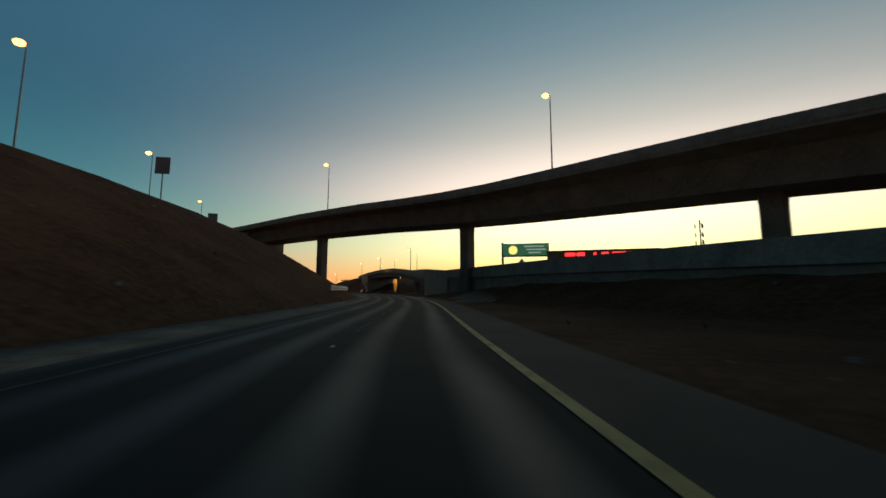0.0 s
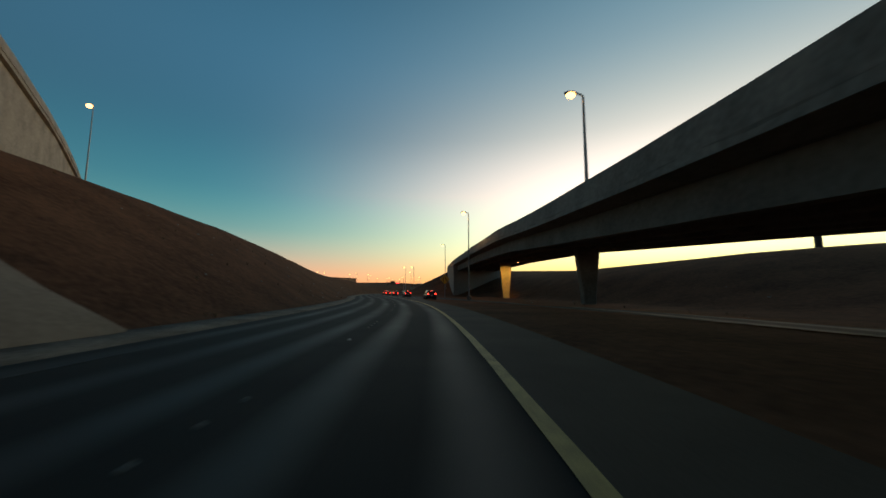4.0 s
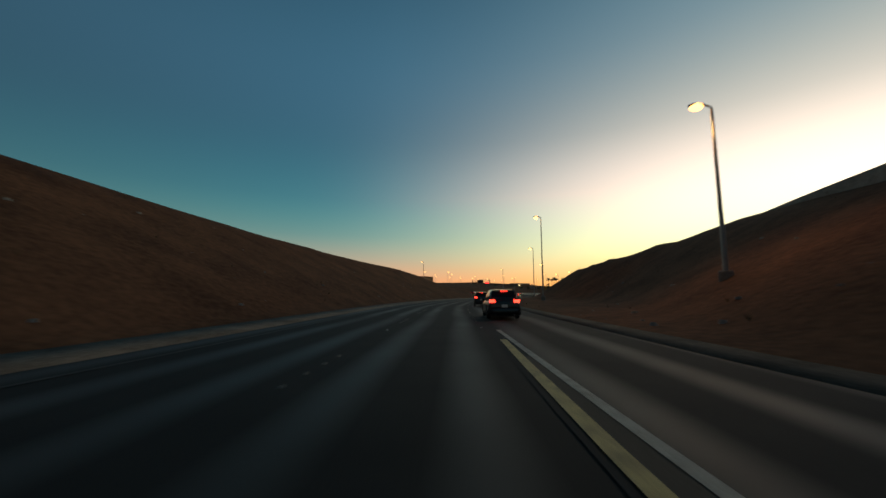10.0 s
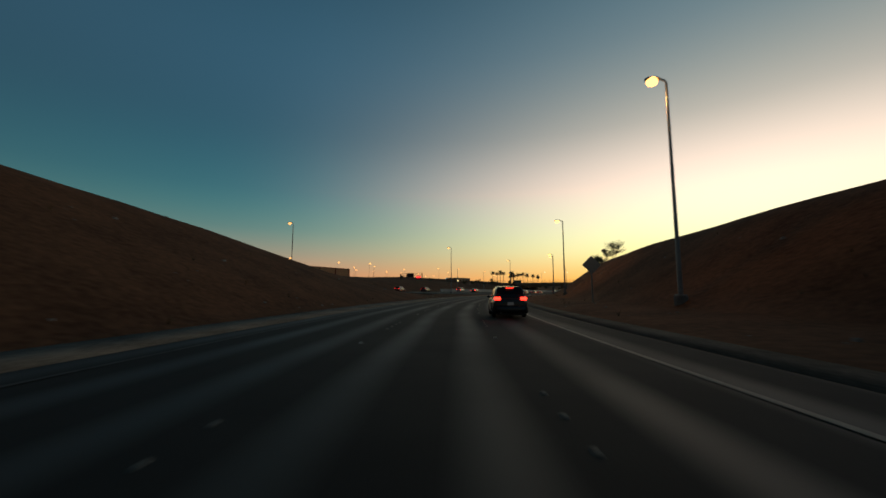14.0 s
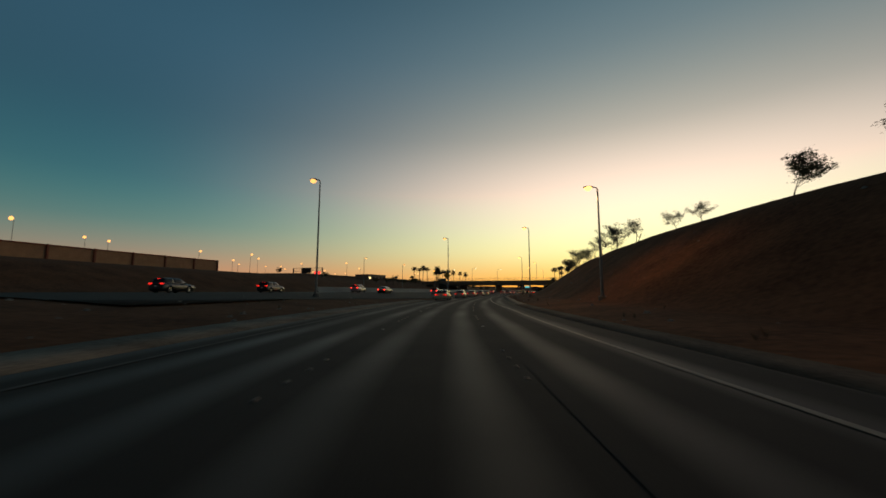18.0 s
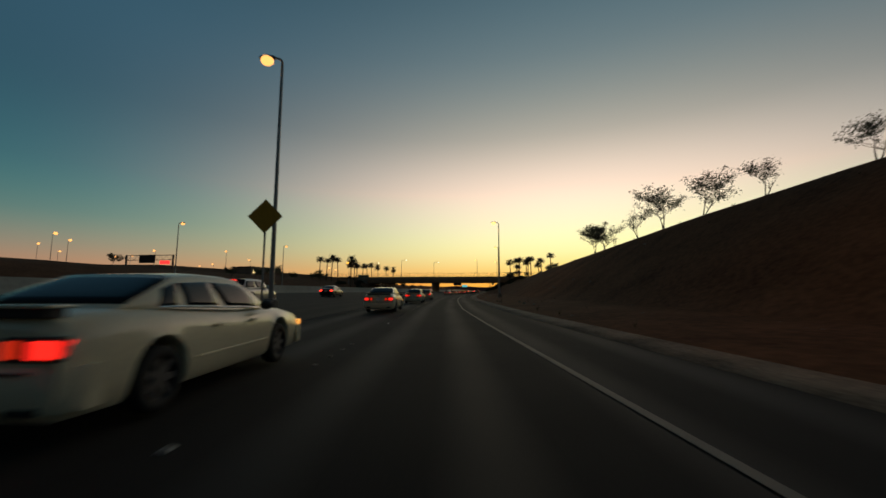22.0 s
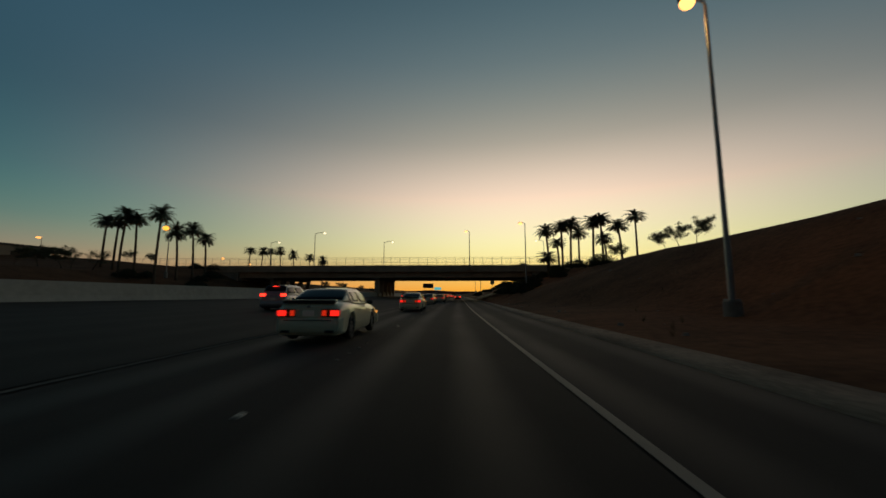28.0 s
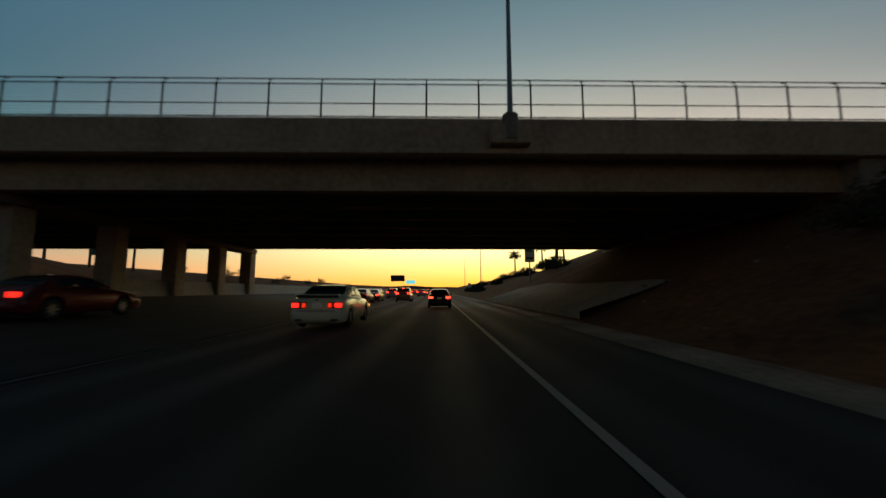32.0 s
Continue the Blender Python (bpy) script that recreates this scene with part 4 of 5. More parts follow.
        part("emblem", box(-.035, .035, -half - .012, -half, .9, .96, .006), CHROME, e, "small chrome shield")
    else:
        for s in (1, -1):
            a, b = sorted((s * (w0 - .42), s * (w0 - .1)))
            part("tail_light", box(a, b, -half - .035, -half + .1, zt - .06, zt + .1, .02), tail, e, "glowing red tail light")
        part("brake_light", box(-.2, .2, r0 - .16, r0 - .1, rh - .12, rh - .095, .004), tail, e)
    for s in (1, -1):
        a, b = sorted((s * (w0 - .45), s * (w0 - .16)))
        part("head_light", box(a, b, half - .1, half + .008, .55, .66, .015), HEAD_ON if head else CHROME, e)
        a, b = sorted((s * (w0 - .155), s * (w0 - .055)))
        part("turn_light", box(a, b, half - .24, half - .06, .56, .66, .012), TAIL_AMBER if k["quad"] else CHROME, e, "amber corner light" if k["quad"] else "")
        part("exhaust", tube([(s * .5, -half + .2, .3), (s * .5, -half - .05, .3)], [.04, .04], 10), CHROME, e)
    for s in (1, -1):
        for a in (ar, af):
            ring = lambda r, x: [(x, a + r * math.cos(i / 20 * 2 * math.pi), wr + r * math.sin(i / 20 * 2 * math.pi)) for i in range(20)]
            xo, xi = s * (w0 - .015), s * (w0 - .22)
            xa = lambda d: xo - s * d
            tyre = part("wheel", loft([ring(wr - .03, xi), ring(wr, xi + s * .03), ring(wr, xa(.03)), ring(wr - .03, xa(0)), ring(wr * .66, xa(-.0)), ring(wr * .64, xa(.04))]), TYRE, e, "black tyre on a pale alloy rim", True)
            bm = bmesh.new()
            for j in range(7):
                c, sn = math.cos(j / 7 * 2 * math.pi), math.sin(j / 7 * 2 * math.pi)
                p = lambda r, t: (xa(.02), a + r * c - t * sn, wr + r * sn + t * c)
                q = [bm.verts.new(v) for v in (p(.03, -.04), p(wr * .64, -.03), p(wr * .64, .03), p(.03, .04))]
                q2 = [bm.verts.new((xa(.05), v.co.y, v.co.z)) for v in q]
                bm.faces.new(q)
                for i in range(4):
                    bm.faces.new((q[i], q2[i], q2[(i + 1) % 4], q[(i + 1) % 4]))
            vs = [bm.verts.new(v) for v in ring(.075, xa(.012))]
            bm.faces.new(vs)
            part("rim", bm, RIM, tyre, "spoked alloy rim")
    return e


# ---------------------------------------------------------------- plants
def palm_meshes(seed, h, crown=2.6, fronds=58):
    rng = random.Random(seed)
    lean = rng.uniform(-.05, .05) * h, rng.uniform(-.05, .05) * h
    n = 10
    pts = [(lean[0] * (i / n) ** 2, lean[1] * (i / n) ** 2, h * i / n - .4 * (i == 0)) for i in range(n + 1)]
    rad = [.24 - .06 * i / n + (.06 if i == 0 else 0) + .02 * (i % 2) for i in range(n + 1)]
    rad[-1] = .26
    trunk = tube(pts, rad, 10)
    bm, dry = bmesh.new(), bmesh.new()
    top = Vector(pts[-1])
    for f in range(fronds):
        az = f * 2.39996 + rng.uniform(-.2, .2)
        u = f / fronds
        up = 1.4 - 1.75 * u + rng.uniform(-.15, .15)
        L = crown * rng.uniform(.8, 1.1) * (1.0 if u < .8 else .8)
        dst = bm if u < .86 else dry
        d0 = Vector((math.cos(az), math.sin(az), 0))
        side = Vector((-math.sin(az), math.cos(az), 0))
        p, ang, prev = top.copy(), up, None
        m = 11
        for j in range(m):
            q = p + (d0 * math.cos(ang) + Vector((0, 0, 1)) * math.sin(ang)) * (L / m)
            along = (q - p).normalized()
            nrm = along.cross(side).normalized()
            w = .035 * (1 - j / m) + .012
            dst.faces.new([dst.verts.new(v) for v in (p - side * w, p + side * w, q + side * w * .8, q - side * w * .8)])
            if j > 0:
                ll = .62 * math.sin(math.pi * (j + .6) / (m + .8)) ** .7 * crown / 2.6
                for s in (1, -1):
                    for t in (0.0, .34, .67):
                        b = p + (q - p) * t
                        tip = b + (side * s * .75 + along * .65 - Vector((0, 0, 1)) * (.12 + .25 * rng.random()) + nrm * .1).normalized() * ll * rng.uniform(.8, 1.15)
                        wv = along * .055
                        dst.faces.new([dst.verts.new(v) for v in (b - wv, b + wv, tip)])
            p = q
            ang -= (1.25 + .5 * rng.random()) / m * (1.0 if u < .8 else .5)
    boots = bmesh.new()
    for j in range(40):
        az, z = j * 2.39996, -.1 - .025 * j
        r = .3 + .02 * rng.random()
        c = Vector((math.cos(az) * r, math.sin(az) * r, z)) + top
        s = Vector((-math.sin(az), math.cos(az), 0)) * .07
        o = Vector((math.cos(az), math.sin(az), .9)).normalized() * .22
        boots.faces.new([boots.verts.new(v) for v in (c - s, c + s, c + o + s * .5, c + o - s * .5)])
    return trunk, bm, dry, boots


def palm(seed, h, label, crown=2.6):
    e = thing("palm_tree", Matrix.Identity(4), label, "palm tree", "palms by the overpass")
    trunk, bm, dry, boots = palm_meshes(seed, h, crown)
    part("trunk", trunk, PALM_BARK, e, "slender brown trunk", True)
    part("crown", bm, PALM_LEAF, e, "feathery dark green fronds")
    part("dry_skirt", dry, DRY_LEAF, e, "drooping dry fronds")
    part("trunk_collar", boots, PALM_BARK, e)
    return e


def tree(seed, h, spread, label, leaves=2600, name="desert_tree", leafmat=None, group="slope trees", dense=1.0):
    """A small multi-stemmed desert tree with an open, uneven crown."""
    rng = random.Random(seed)
    e = thing(name, Matrix.Identity(4), label, "tree", group)
    wood, tips = bmesh.new(), []

    def grow(p, d, r, n, depth):
        pts, rad = [p], [r]
        for i in range(n):
            d = (d + Vector((rng.uniform(-.3, .3), rng.uniform(-.3, .3), rng.uniform(-.05, .2)))).normalized()
            p = p + d * h * (.17 if depth == 0 else .12)
            pts.append(p)
            rad.append(r * (1 - .5 * (i + 1) / n))
        add_tube(wood, pts, rad, 6 if depth < 2 else 4)
        if depth >= 2:
            tips.extend(pts[1:])
            return
        tips.append(p)
        for b in range(rng.randint(3, 4)):
            az = rng.uniform(0, 6.28)
            nd = (d * .5 + Vector((math.cos(az), math.sin(az), rng.uniform(.0, .7))) * spread).normalized()
            grow(pts[rng.randint(max(1, n - 1), n)], nd, rad[-1] * .75, 3, depth + 1)

    for s in range(rng.randint(1, 3)):
        az = rng.uniform(0, 6.28)
        grow(Vector((0, 0, -.3)), Vector((math.cos(az) * .3, math.sin(az) * .3, 1)).normalized(), .055 * h / 3.5, 3, 0)
    bmesh.ops.recalc_face_normals(wood, faces=wood.faces)
    part("trunk", wood, BARK, e, "crooked thin branching trunk", True)
    bm = bmesh.new()
    for i in range(leaves):
        c = tips[rng.randrange(len(tips))] + Vector((rng.gauss(0, .16), rng.gauss(0, .16), rng.gauss(0, .11))) * h / 3.2 * dense
        a = Vector((rng.gauss(0, 1), rng.gauss(0, 1), rng.gauss(0, .6))).normalized()
        b = a.cross(Vector((rng.gauss(0, 1), rng.gauss(0, 1), rng.gauss(0, 1)))).normalized()
        s = rng.uniform(.034, .078) * h / 3.2
        bm.faces.new([bm.verts.new(v) for v in (c - a * s, c + b * s * .55, c + a * s, c - b * s * .55)])
    part("crown", bm, leafmat or LEAF, e, "sparse small leaves with gaps")
    return e


def shrub(seed, r, h, label):
    rng = random.Random(seed)
    e = thing("shrub", Matrix.Identity(4), label, "shrub", "slope shrubs")
    wood, bm = bmesh.new(), bmesh.new()
    for s in range(9):
        az, out = rng.uniform(0, 6.28), rng.uniform(.2, .9)
        add_tube(wood, [(0, 0, -.2), (math.cos(az) * r * out * .5, math.sin(az) * r * out * .5, h * .5), (math.cos(az) * r * out, math.sin(az) * r * out, h * .85)], [.05, .035, .015], 5)
    part("woody_base", wood, BARK, e)
    for i in range(3600):
        az, q = rng.uniform(0, 6.28), math.sqrt(rng.random())
        lump = 1 + .25 * math.sin(3 * az + seed) + .12 * math.sin(7 * az)
        c = Vector((math.cos(az) * r * q * lump, math.sin(az) * r * q * lump, h * (1 - .75 * q * q) * rng.uniform(.25, 1.0)))
        a = Vector((rng.gauss(0, 1), rng.gauss(0, 1), rng.gauss(0, 1))).normalized()
        b = a.cross(Vector((rng.gauss(0, 1), rng.gauss(0, 1), rng.gauss(0, 1)))).normalized()
        s = rng.uniform(.05, .115)
        bm.faces.new([bm.verts.new(v) for v in (c - a * s, c + b * s * .6, c + a * s, c - b * s * .6)])
    part("crown", bm, BUSH, e, "dense dark leaf clumps")
    return e


def box_truck(m, label):
    """A box truck, nose to +y, standing on z = 0."""
    e = thing("box_truck", m, label, "truck", "cars on the freeway")
    part("cargo_box", box(-1.25, 1.25, -3.6, 2.0, 0.95, 3.7, .05), TRUCK_BOX, e, "dark cargo box")
    part("rear_door", box(-1.1, 1.1, -3.66, -3.6, 1.1, 3.5, .02), TRUCK_BOX, e)
    part("chassis", box(-.5, .5, -3.6, 3.4, .55, .95, .03), BLACK_TRIM, e)
    part("cab", box(-1.1, 1.1, 2.15, 3.9, .6, 2.5, .18), TRUCK_BOX, e)
    part("windscreen", box(-.95, .95, 3.86, 3.92, 1.5, 2.25, .02), CAR_GLASS, e)
    part("bumper", box(-1.2, 1.2, -3.75, -3.6, .5, .7, .03), BLACK_TRIM, e)
    for s in (1, -1):
        a, b = sorted((s * .75, s * 1.15))
        part("tail_light", box(a, b, -3.8, -3.74, .72, .86, .01), TAIL_ON, e, "glowing red tail light")
        for y in (-2.2, 2.6):
            bm = bmesh.new()
            bmesh.ops.create_cone(bm, cap_ends=True, segments=18, radius1=.46, radius2=.46, depth=.3, matrix=Matrix.Translation((s * 1.0, y, .46)) @ Matrix.Rotation(radians(90), 4, "Y"))
            part("wheel", bm, TYRE, e, "black tyre", True)
    return e

# ---------------------------------------------------------------- lamps along the freeway
freeway_lamp = street_lamp(11.6, 0.5, SODIUM, "tall grey steel freeway lamp with a glowing warm head")
# place along, offset, height of the head
LAMPS = ((150, 10.5, 14.5), (205.8, 18.9, 16.0), (252.7, 14.9, 12.0), (299.5, 13.0, 14.8), (344.6, 13.0, 14.4), (384.6, 13.2, 12.6), (426.9, 12.9, 11.0), (468.9, 9.7, 14.0), (527.5, 8.5, 13.1), (587.9, 12.4, 15.6), (644.1, 13.4, 15.3), (745, 10.5, 13.5), (800, 10.5, 13.5))
# lamps whose light shows on the banks are the strongest
LAMP_WATTS = {150: 300, 205.8: 260, 252.7: 320, 384.6: 700, 426.9: 450}
first = True
for s, d, top in LAMPS:
    g = ground_z(s, d) - 0.1
    m = spot(s, d, g)
    if first:
        freeway_lamp.matrix_world = m
        first = False
        ob = freeway_lamp
    else:
        ob = copy_thing(freeway_lamp, m)
    ob.scale = (1, 1, max(0.7, min(1.3, (top - g) / 11.75)))
for s, d, top in LAMPS[:11]:
    lt = new("lamp_light", bpy.data.lights.new("lamp_light", "SPOT"))
    lt.data.energy, lt.data.color, lt.data.spot_size, lt.data.spot_blend, lt.data.shadow_soft_size = LAMP_WATTS.get(s, 250), (1.0, 0.5, 0.15), radians(165), 0.5, 0.25
    lt.matrix_world = spot(s, d, top - 0.5) @ pose(-1.3, 0, 0)
median_lamp = street_lamp(12.3, 0.5, SODIUM_FAR, "tall grey steel lamp in the dirt median")
median_lamp.matrix_world = spot(433.5, -17.2, 0.4)
median_lamp.scale = (1, 1, 1.14)
copy_thing(median_lamp, spot(481.7, -9.1, 0.2)).scale = (1, 1, 1.12)
copy_thing(median_lamp, spot(394.9, -42.6, ground_z(394.9, -42.6) - 0.1)).scale = (1, 1, 1.1)
for s, d, h in ((534, -54.7, 0.6), (571.5, -53, 0.6)):
    copy_thing(median_lamp, spot(s, d, h, 180))
fly_lamp = street_lamp(14.8, 0.4, SODIUM, "steel lamp standing on the flyover parapet", glow=2.2)
fly_lamp.matrix_world = Matrix.Translation(fly(-13, 5.25, fly_z(-13) + 5.5))
for k in (46, -62, 118):
    copy_thing(fly_lamp, Matrix.Translation(fly(k, 5.25, fly_z(k) + 5.5)))
hill_lamp = street_lamp(20.5, 0.4, SODIUM, "tall lamp above the bank against the sky", glow=2.4)
hill_lamp.matrix_world = spot(90, -53.3, 10.8)
copy_thing(hill_lamp, spot(36, -43, 10.6)).scale = (1, 1, 0.85)
far_lamp = street_lamp(11, 0.5, SODIUM_FAR, "far street lamp glowing on the hill", glow=3.2)
FAR_LAMPS = ((402, -122, 23), (492, -200, 27.2), (507.7, -199.5, 31.7), (530, -200.5, 27.6), (536, -196, 26.5), (579, -195, 26.7), (613.4, -191, 28.0), (619, -190, 25.6), (672, -147, 25), (655, -178, 24), (700, -150, 22), (760, -120, 20), (820, -140, 22), (640, -235, 27), (668, -258, 26), (690, -230, 25), (715, -270, 27), (742, -245, 26), (770, -290, 28), (800, -255, 27), (838, -300, 28), (870, -270, 27), (905, -310, 28))
for i, (s, d, top) in enumerate(FAR_LAMPS):
    g = ground_z(s, d)
    ob = far_lamp if i == 0 else copy_thing(far_lamp, spot(s, d, g, 40 * i))
    ob.matrix_world = spot(s, d, g, 40 * i)
    ob.scale = (1, 1, (top - g) / 11)
orange_lamp = street_lamp(10, 0.5, ORANGE_LAMP, "orange lamp among the palms", glow=2.6)
orange_lamp.matrix_world = spot(647.9, -61.1, 5.5)
bridge_lamp = street_lamp(9.0, 2.4, WHITE_LED, "slim street lamp with a mast arm on the overpass", rise=0.35)
bridge_lamp.matrix_world = OVER @ pose(-40.2, 6.0, 8.0, 0, 0, 180)
bridge_lamp.scale = (1, 1, 1.17)
copy_thing(bridge_lamp, OVER @ pose(-62, 24, 8.0, 0, 0, 180))
copy_thing(bridge_lamp, OVER @ pose(-24, 24, 8.0, 0, 0, 200))
copy_thing(bridge_lamp, OVER @ pose(28, 24, 8.0, 0, 0, 20))
parapet_lamp = street_lamp(9.3, 0.5, SODIUM, "dark slim lamp on the overpass parapet")
parapet_lamp.matrix_world = OVER @ pose(3.3, -.3, 8.4)
ramp_lamp = street_lamp(7.6, 0.5, SODIUM, "steel lamp standing on the ramp bridge parapet", glow=1.3)
ramp_lamp.matrix_world = spot(112, table(112, RAMP_IN) + 1.4, table(112, RAMP_TOP) - 1.2)
for s, off in ((187, 13.4), (148, 13.4), (238, 13.4)):
    copy_thing(ramp_lamp, spot(s, table(s, RAMP_IN) + off, table(s, RAMP_TOP) - 1.2, 180))
soffit_lamp = thing("wall_lamp", spot(158, table(158, RAMP_IN) + 8.6, table(158, RAMP_TOP) - 3.4), "small yellow lamp under the bridge deck", "lamp")
part("lamp_body", box(-.16, .16, -.12, .12, 0, .2, .03), DARK_STEEL, soffit_lamp)
part("lens", box(-.14, .14, -.1, .1, -.05, 0.0, .01), SODIUM, soffit_lamp, "glowing yellow lens")
lt = new("under_bridge_light", bpy.data.lights.new("under_bridge_light", "SPOT"))
lt.data.energy, lt.data.color, lt.data.spot_size, lt.data.spot_blend, lt.data.shadow_soft_size = 800, (1.0, 0.5, 0.07), radians(64), 0.6, 0.15
lt.matrix_world = spot(158, table(158, RAMP_IN) + 8.4, table(158, RAMP_TOP) - 3.6) @ pose(0, 0, 0, 56, 0, 12)

# ---------------------------------------------------------------- signs
def diamond_sign(m, h, post_h, size, label, arrow=True, face=None):
    e = thing("warning_sign", m, label, "road sign")
    part("post", tube([(0, 0, -.5), (0, 0, post_h)], [.05, .05], 8), STEEL, e)
    r = size / 2 * math.sqrt(2)
    for nm, y0, y1, k, mt in (("sign_plate", -.03, 0, 1.0, SIGN_BACK), ("sign_face", -.036, -.03, .97, face or YELLOW_SIGN)):
        bm = bmesh.new()
        a = [bm.verts.new((x * r * k, y0 - .05, h + z * r * k)) for x, z in ((0, -1), (1, 0), (0, 1), (-1, 0))]
        b = [bm.verts.new((v.co.x, y1 - .05, v.co.z)) for v in a]
        bm.faces.new(a)
        bm.faces.new(b[::-1])
        for i in range(4):
            bm.faces.new((a[i], b[i], b[(i + 1) % 4], a[(i + 1) % 4]))
        part(nm, bm, mt, e, "yellow diamond face" if k < 1 and not face else "")
    if arrow:
        part("symbol", tube([(-.22 * size, -.1, h - .35 * size), (-.22 * size, -.1, h + .35 * size)], [.05 * size] * 2, 6), BLACK_TRIM, e, "black arrow mark")
        part("symbol", tube([(.3 * size, -.1, h - .3 * size), (.22 * size, -.1, h - .05 * size), (.05 * size, -.1, h + .15 * size), (.02 * size, -.1, h + .35 * size)], [.05 * size] * 4, 6), BLACK_TRIM, e, "black curved arrow mark")
    return e


diamond_sign(spot(166, 9.6, 0), 3.9, 4.3, 1.5, "yellow diamond merge sign with black arrows on a post")
diamond_sign(spot(358, 11.7, ground_z(358, 11.7)), 3.4, 3.8, 1.2, "dark diamond warning sign on the bank", False, SIGN_BACK)
diamond_sign(spot(480.9, -9.2, 0.2), 4.9, 5.3, 1.25, "yellow diamond warning sign beside the median lamp", False)


def board_sign(m, w, h, z, face, label, posts=(0,), bars=0, name="road_sign", barmat=None):
    e = thing(name, m, label, "sign")
    for x in posts:
        part("post", tube([(x, 0, -.6), (x, 0, z + h)], [.09, .09], 8), STEEL, e)
    part("panel", box(-w / 2, w / 2, -.16, -.1, z, z + h, .01), face, e)
    for i in range(bars):
        zz = z + h * (i + .5) / bars
        part("lettering", box(-w * .36, w * (.36 - .12 * (i % 2)), -.172, -.16, zz - h * .12 / bars, zz + h * .2 / bars), barmat or PANEL_WHITE, e, "pale bar of lettering")
    return e


board_sign(spot(49.6, -35.1, 10.6), 1.9, 2.4, 6.8, SIGN_BACK, "small rectangular sign on a post above the bank")
board_sign(spot(86.1, -39.8, 10.6), 1.9, 1.9, 5.5, SIGN_BACK, "small rectangular sign on a post above the bank")
board_sign(spot(700, -150, 11), 9, 3.0, 1.5, LIT_CYAN, "lit blue-green roadside board far off", (-3, 3), 2)
board_sign(spot(757, -90, 9), 9, 3.2, 2.0, GREEN_SIGN, "far green freeway sign", (-3, 3), 2)
board_sign(spot(760, 9.0, 0.5), 1.0, 1.2, 1.8, PANEL_WHITE, "small white sign by the shoulder")
board_sign(spot(900, -26, 0.5), 9, 4, 7, DARK_BOARD, "dark overhead freeway sign far ahead", (-3.5, 3.5))
board_sign(spot(905, -18, 0.5), 6, 2.4, 5.5, LIT_CYAN, "pale lit board far ahead", (-2, 2))
billboard = thing("billboard", spot(131.5, 69, 3.0, -35), "lit green billboard with a pale yellow emblem on a steel post", "billboard")
part("post", tube([(-9.7, 0, -2), (-9.7, 0, 19)], [.5, .45], 12), DARK_STEEL, billboard)
part("frame", box(-9.9, 9.9, -.5, .3, 12.9, 18.4, .05), DARK_BOARD, billboard)
part("panel", box(-9.5, 9.5, -.58, -.5, 13.2, 18.1), LIT_GREEN, billboard, "lit green panel")
bm = bmesh.new()
bmesh.ops.create_cone(bm, cap_ends=True, segments=20, radius1=1.9, radius2=1.9, depth=.08, matrix=Matrix.Translation((-5.2, -.62, 15.6)) @ Matrix.Rotation(radians(90), 4, "X"))
part("emblem", bm, LIT_YELLOW, billboard, "round yellow emblem")
for i, (x0, x1) in enumerate(((-.5, 7.8), (.4, 8.6), (1.4, 6.5))):
    part("lettering", box(x0, x1, -.6, -.58, 16.9 - i * 1.35, 17.35 - i * 1.35), LIT_PALE, billboard, "pale bar of lettering")
part("walkway", box(-9.6, 9.6, -1.4, -.5, 12.6, 12.75), DARK_STEEL, billboard)
diamond_sign(spot(92, 38, 6.0), 3.2, 3.6, 1.7, "small dark diamond sign on a thin post", False, SIGN_BACK)

gantry = thing("sign_gantry", spot(619, -146, 10.5), "steel truss sign gantry with a dark panel on the hill", "sign gantry")
for x in (-12, 12):
    part("post", box(x - .3, x + .3, -.3, .3, -2, 7.4, .04), DARK_STEEL, gantry)
for z in (5.0, 7.2):
    for y in (-.5, .5):
        part("chord", box(-12, 12, y - .09, y + .09, z - .09, z + .09), DARK_STEEL, gantry)
for i in range(16):
    x = -12 + 1.5 * i
    part("brace", tube([(x, -.5, 5.0 if i % 2 else 7.2), (x + 1.5, -.5, 7.2 if i % 2 else 5.0)], [.05, .05], 5), DARK_STEEL, gantry)
part("panel", box(-4.5, 3.5, -.9, -.6, 3.6, 7.4, .04), DARK_BOARD, gantry, "dark sign panel")
part("light_bar", box(6, 11, -.75, -.6, 3.0, 4.6, .04), RED_LED, gantry, "small red lit panel")

# ---------------------------------------------------------------- buildings and mast
def building(m, w, dp, h, label, lit=0, red=False):
    e = thing("building", m, label, "building")
    part("wall", box(-w / 2, w / 2, 0, dp, -3, h, .08), STUCCO, e)
    part("roof", box(-w / 2 - .3, w / 2 + .3, -.3, dp + .3, h, h + .5, .05), ROOF, e, "flat roof edge")
    n = max(3, int(w / 4))
    for i in range(n):
        x = -w / 2 + w * (i + .5) / n
        part("window", box(x - .8, x + .8, -.05, .02, h * .35, h * .7), WINDOW_LIT if i < lit else CAR_GLASS, e, "lit window" if i < lit else "dark window")
    if red:
        for x0, x1 in ((-14, -10), (-9.4, -6.4), (-3, -2), (0, 2.6), (4, 9), (10, 11.5)):
            part("sign_lettering", box(x0, x1, -.12, -.06, h - 1.9, h - .5), RED_LED, e, "glowing red bar of lettering")
    return e


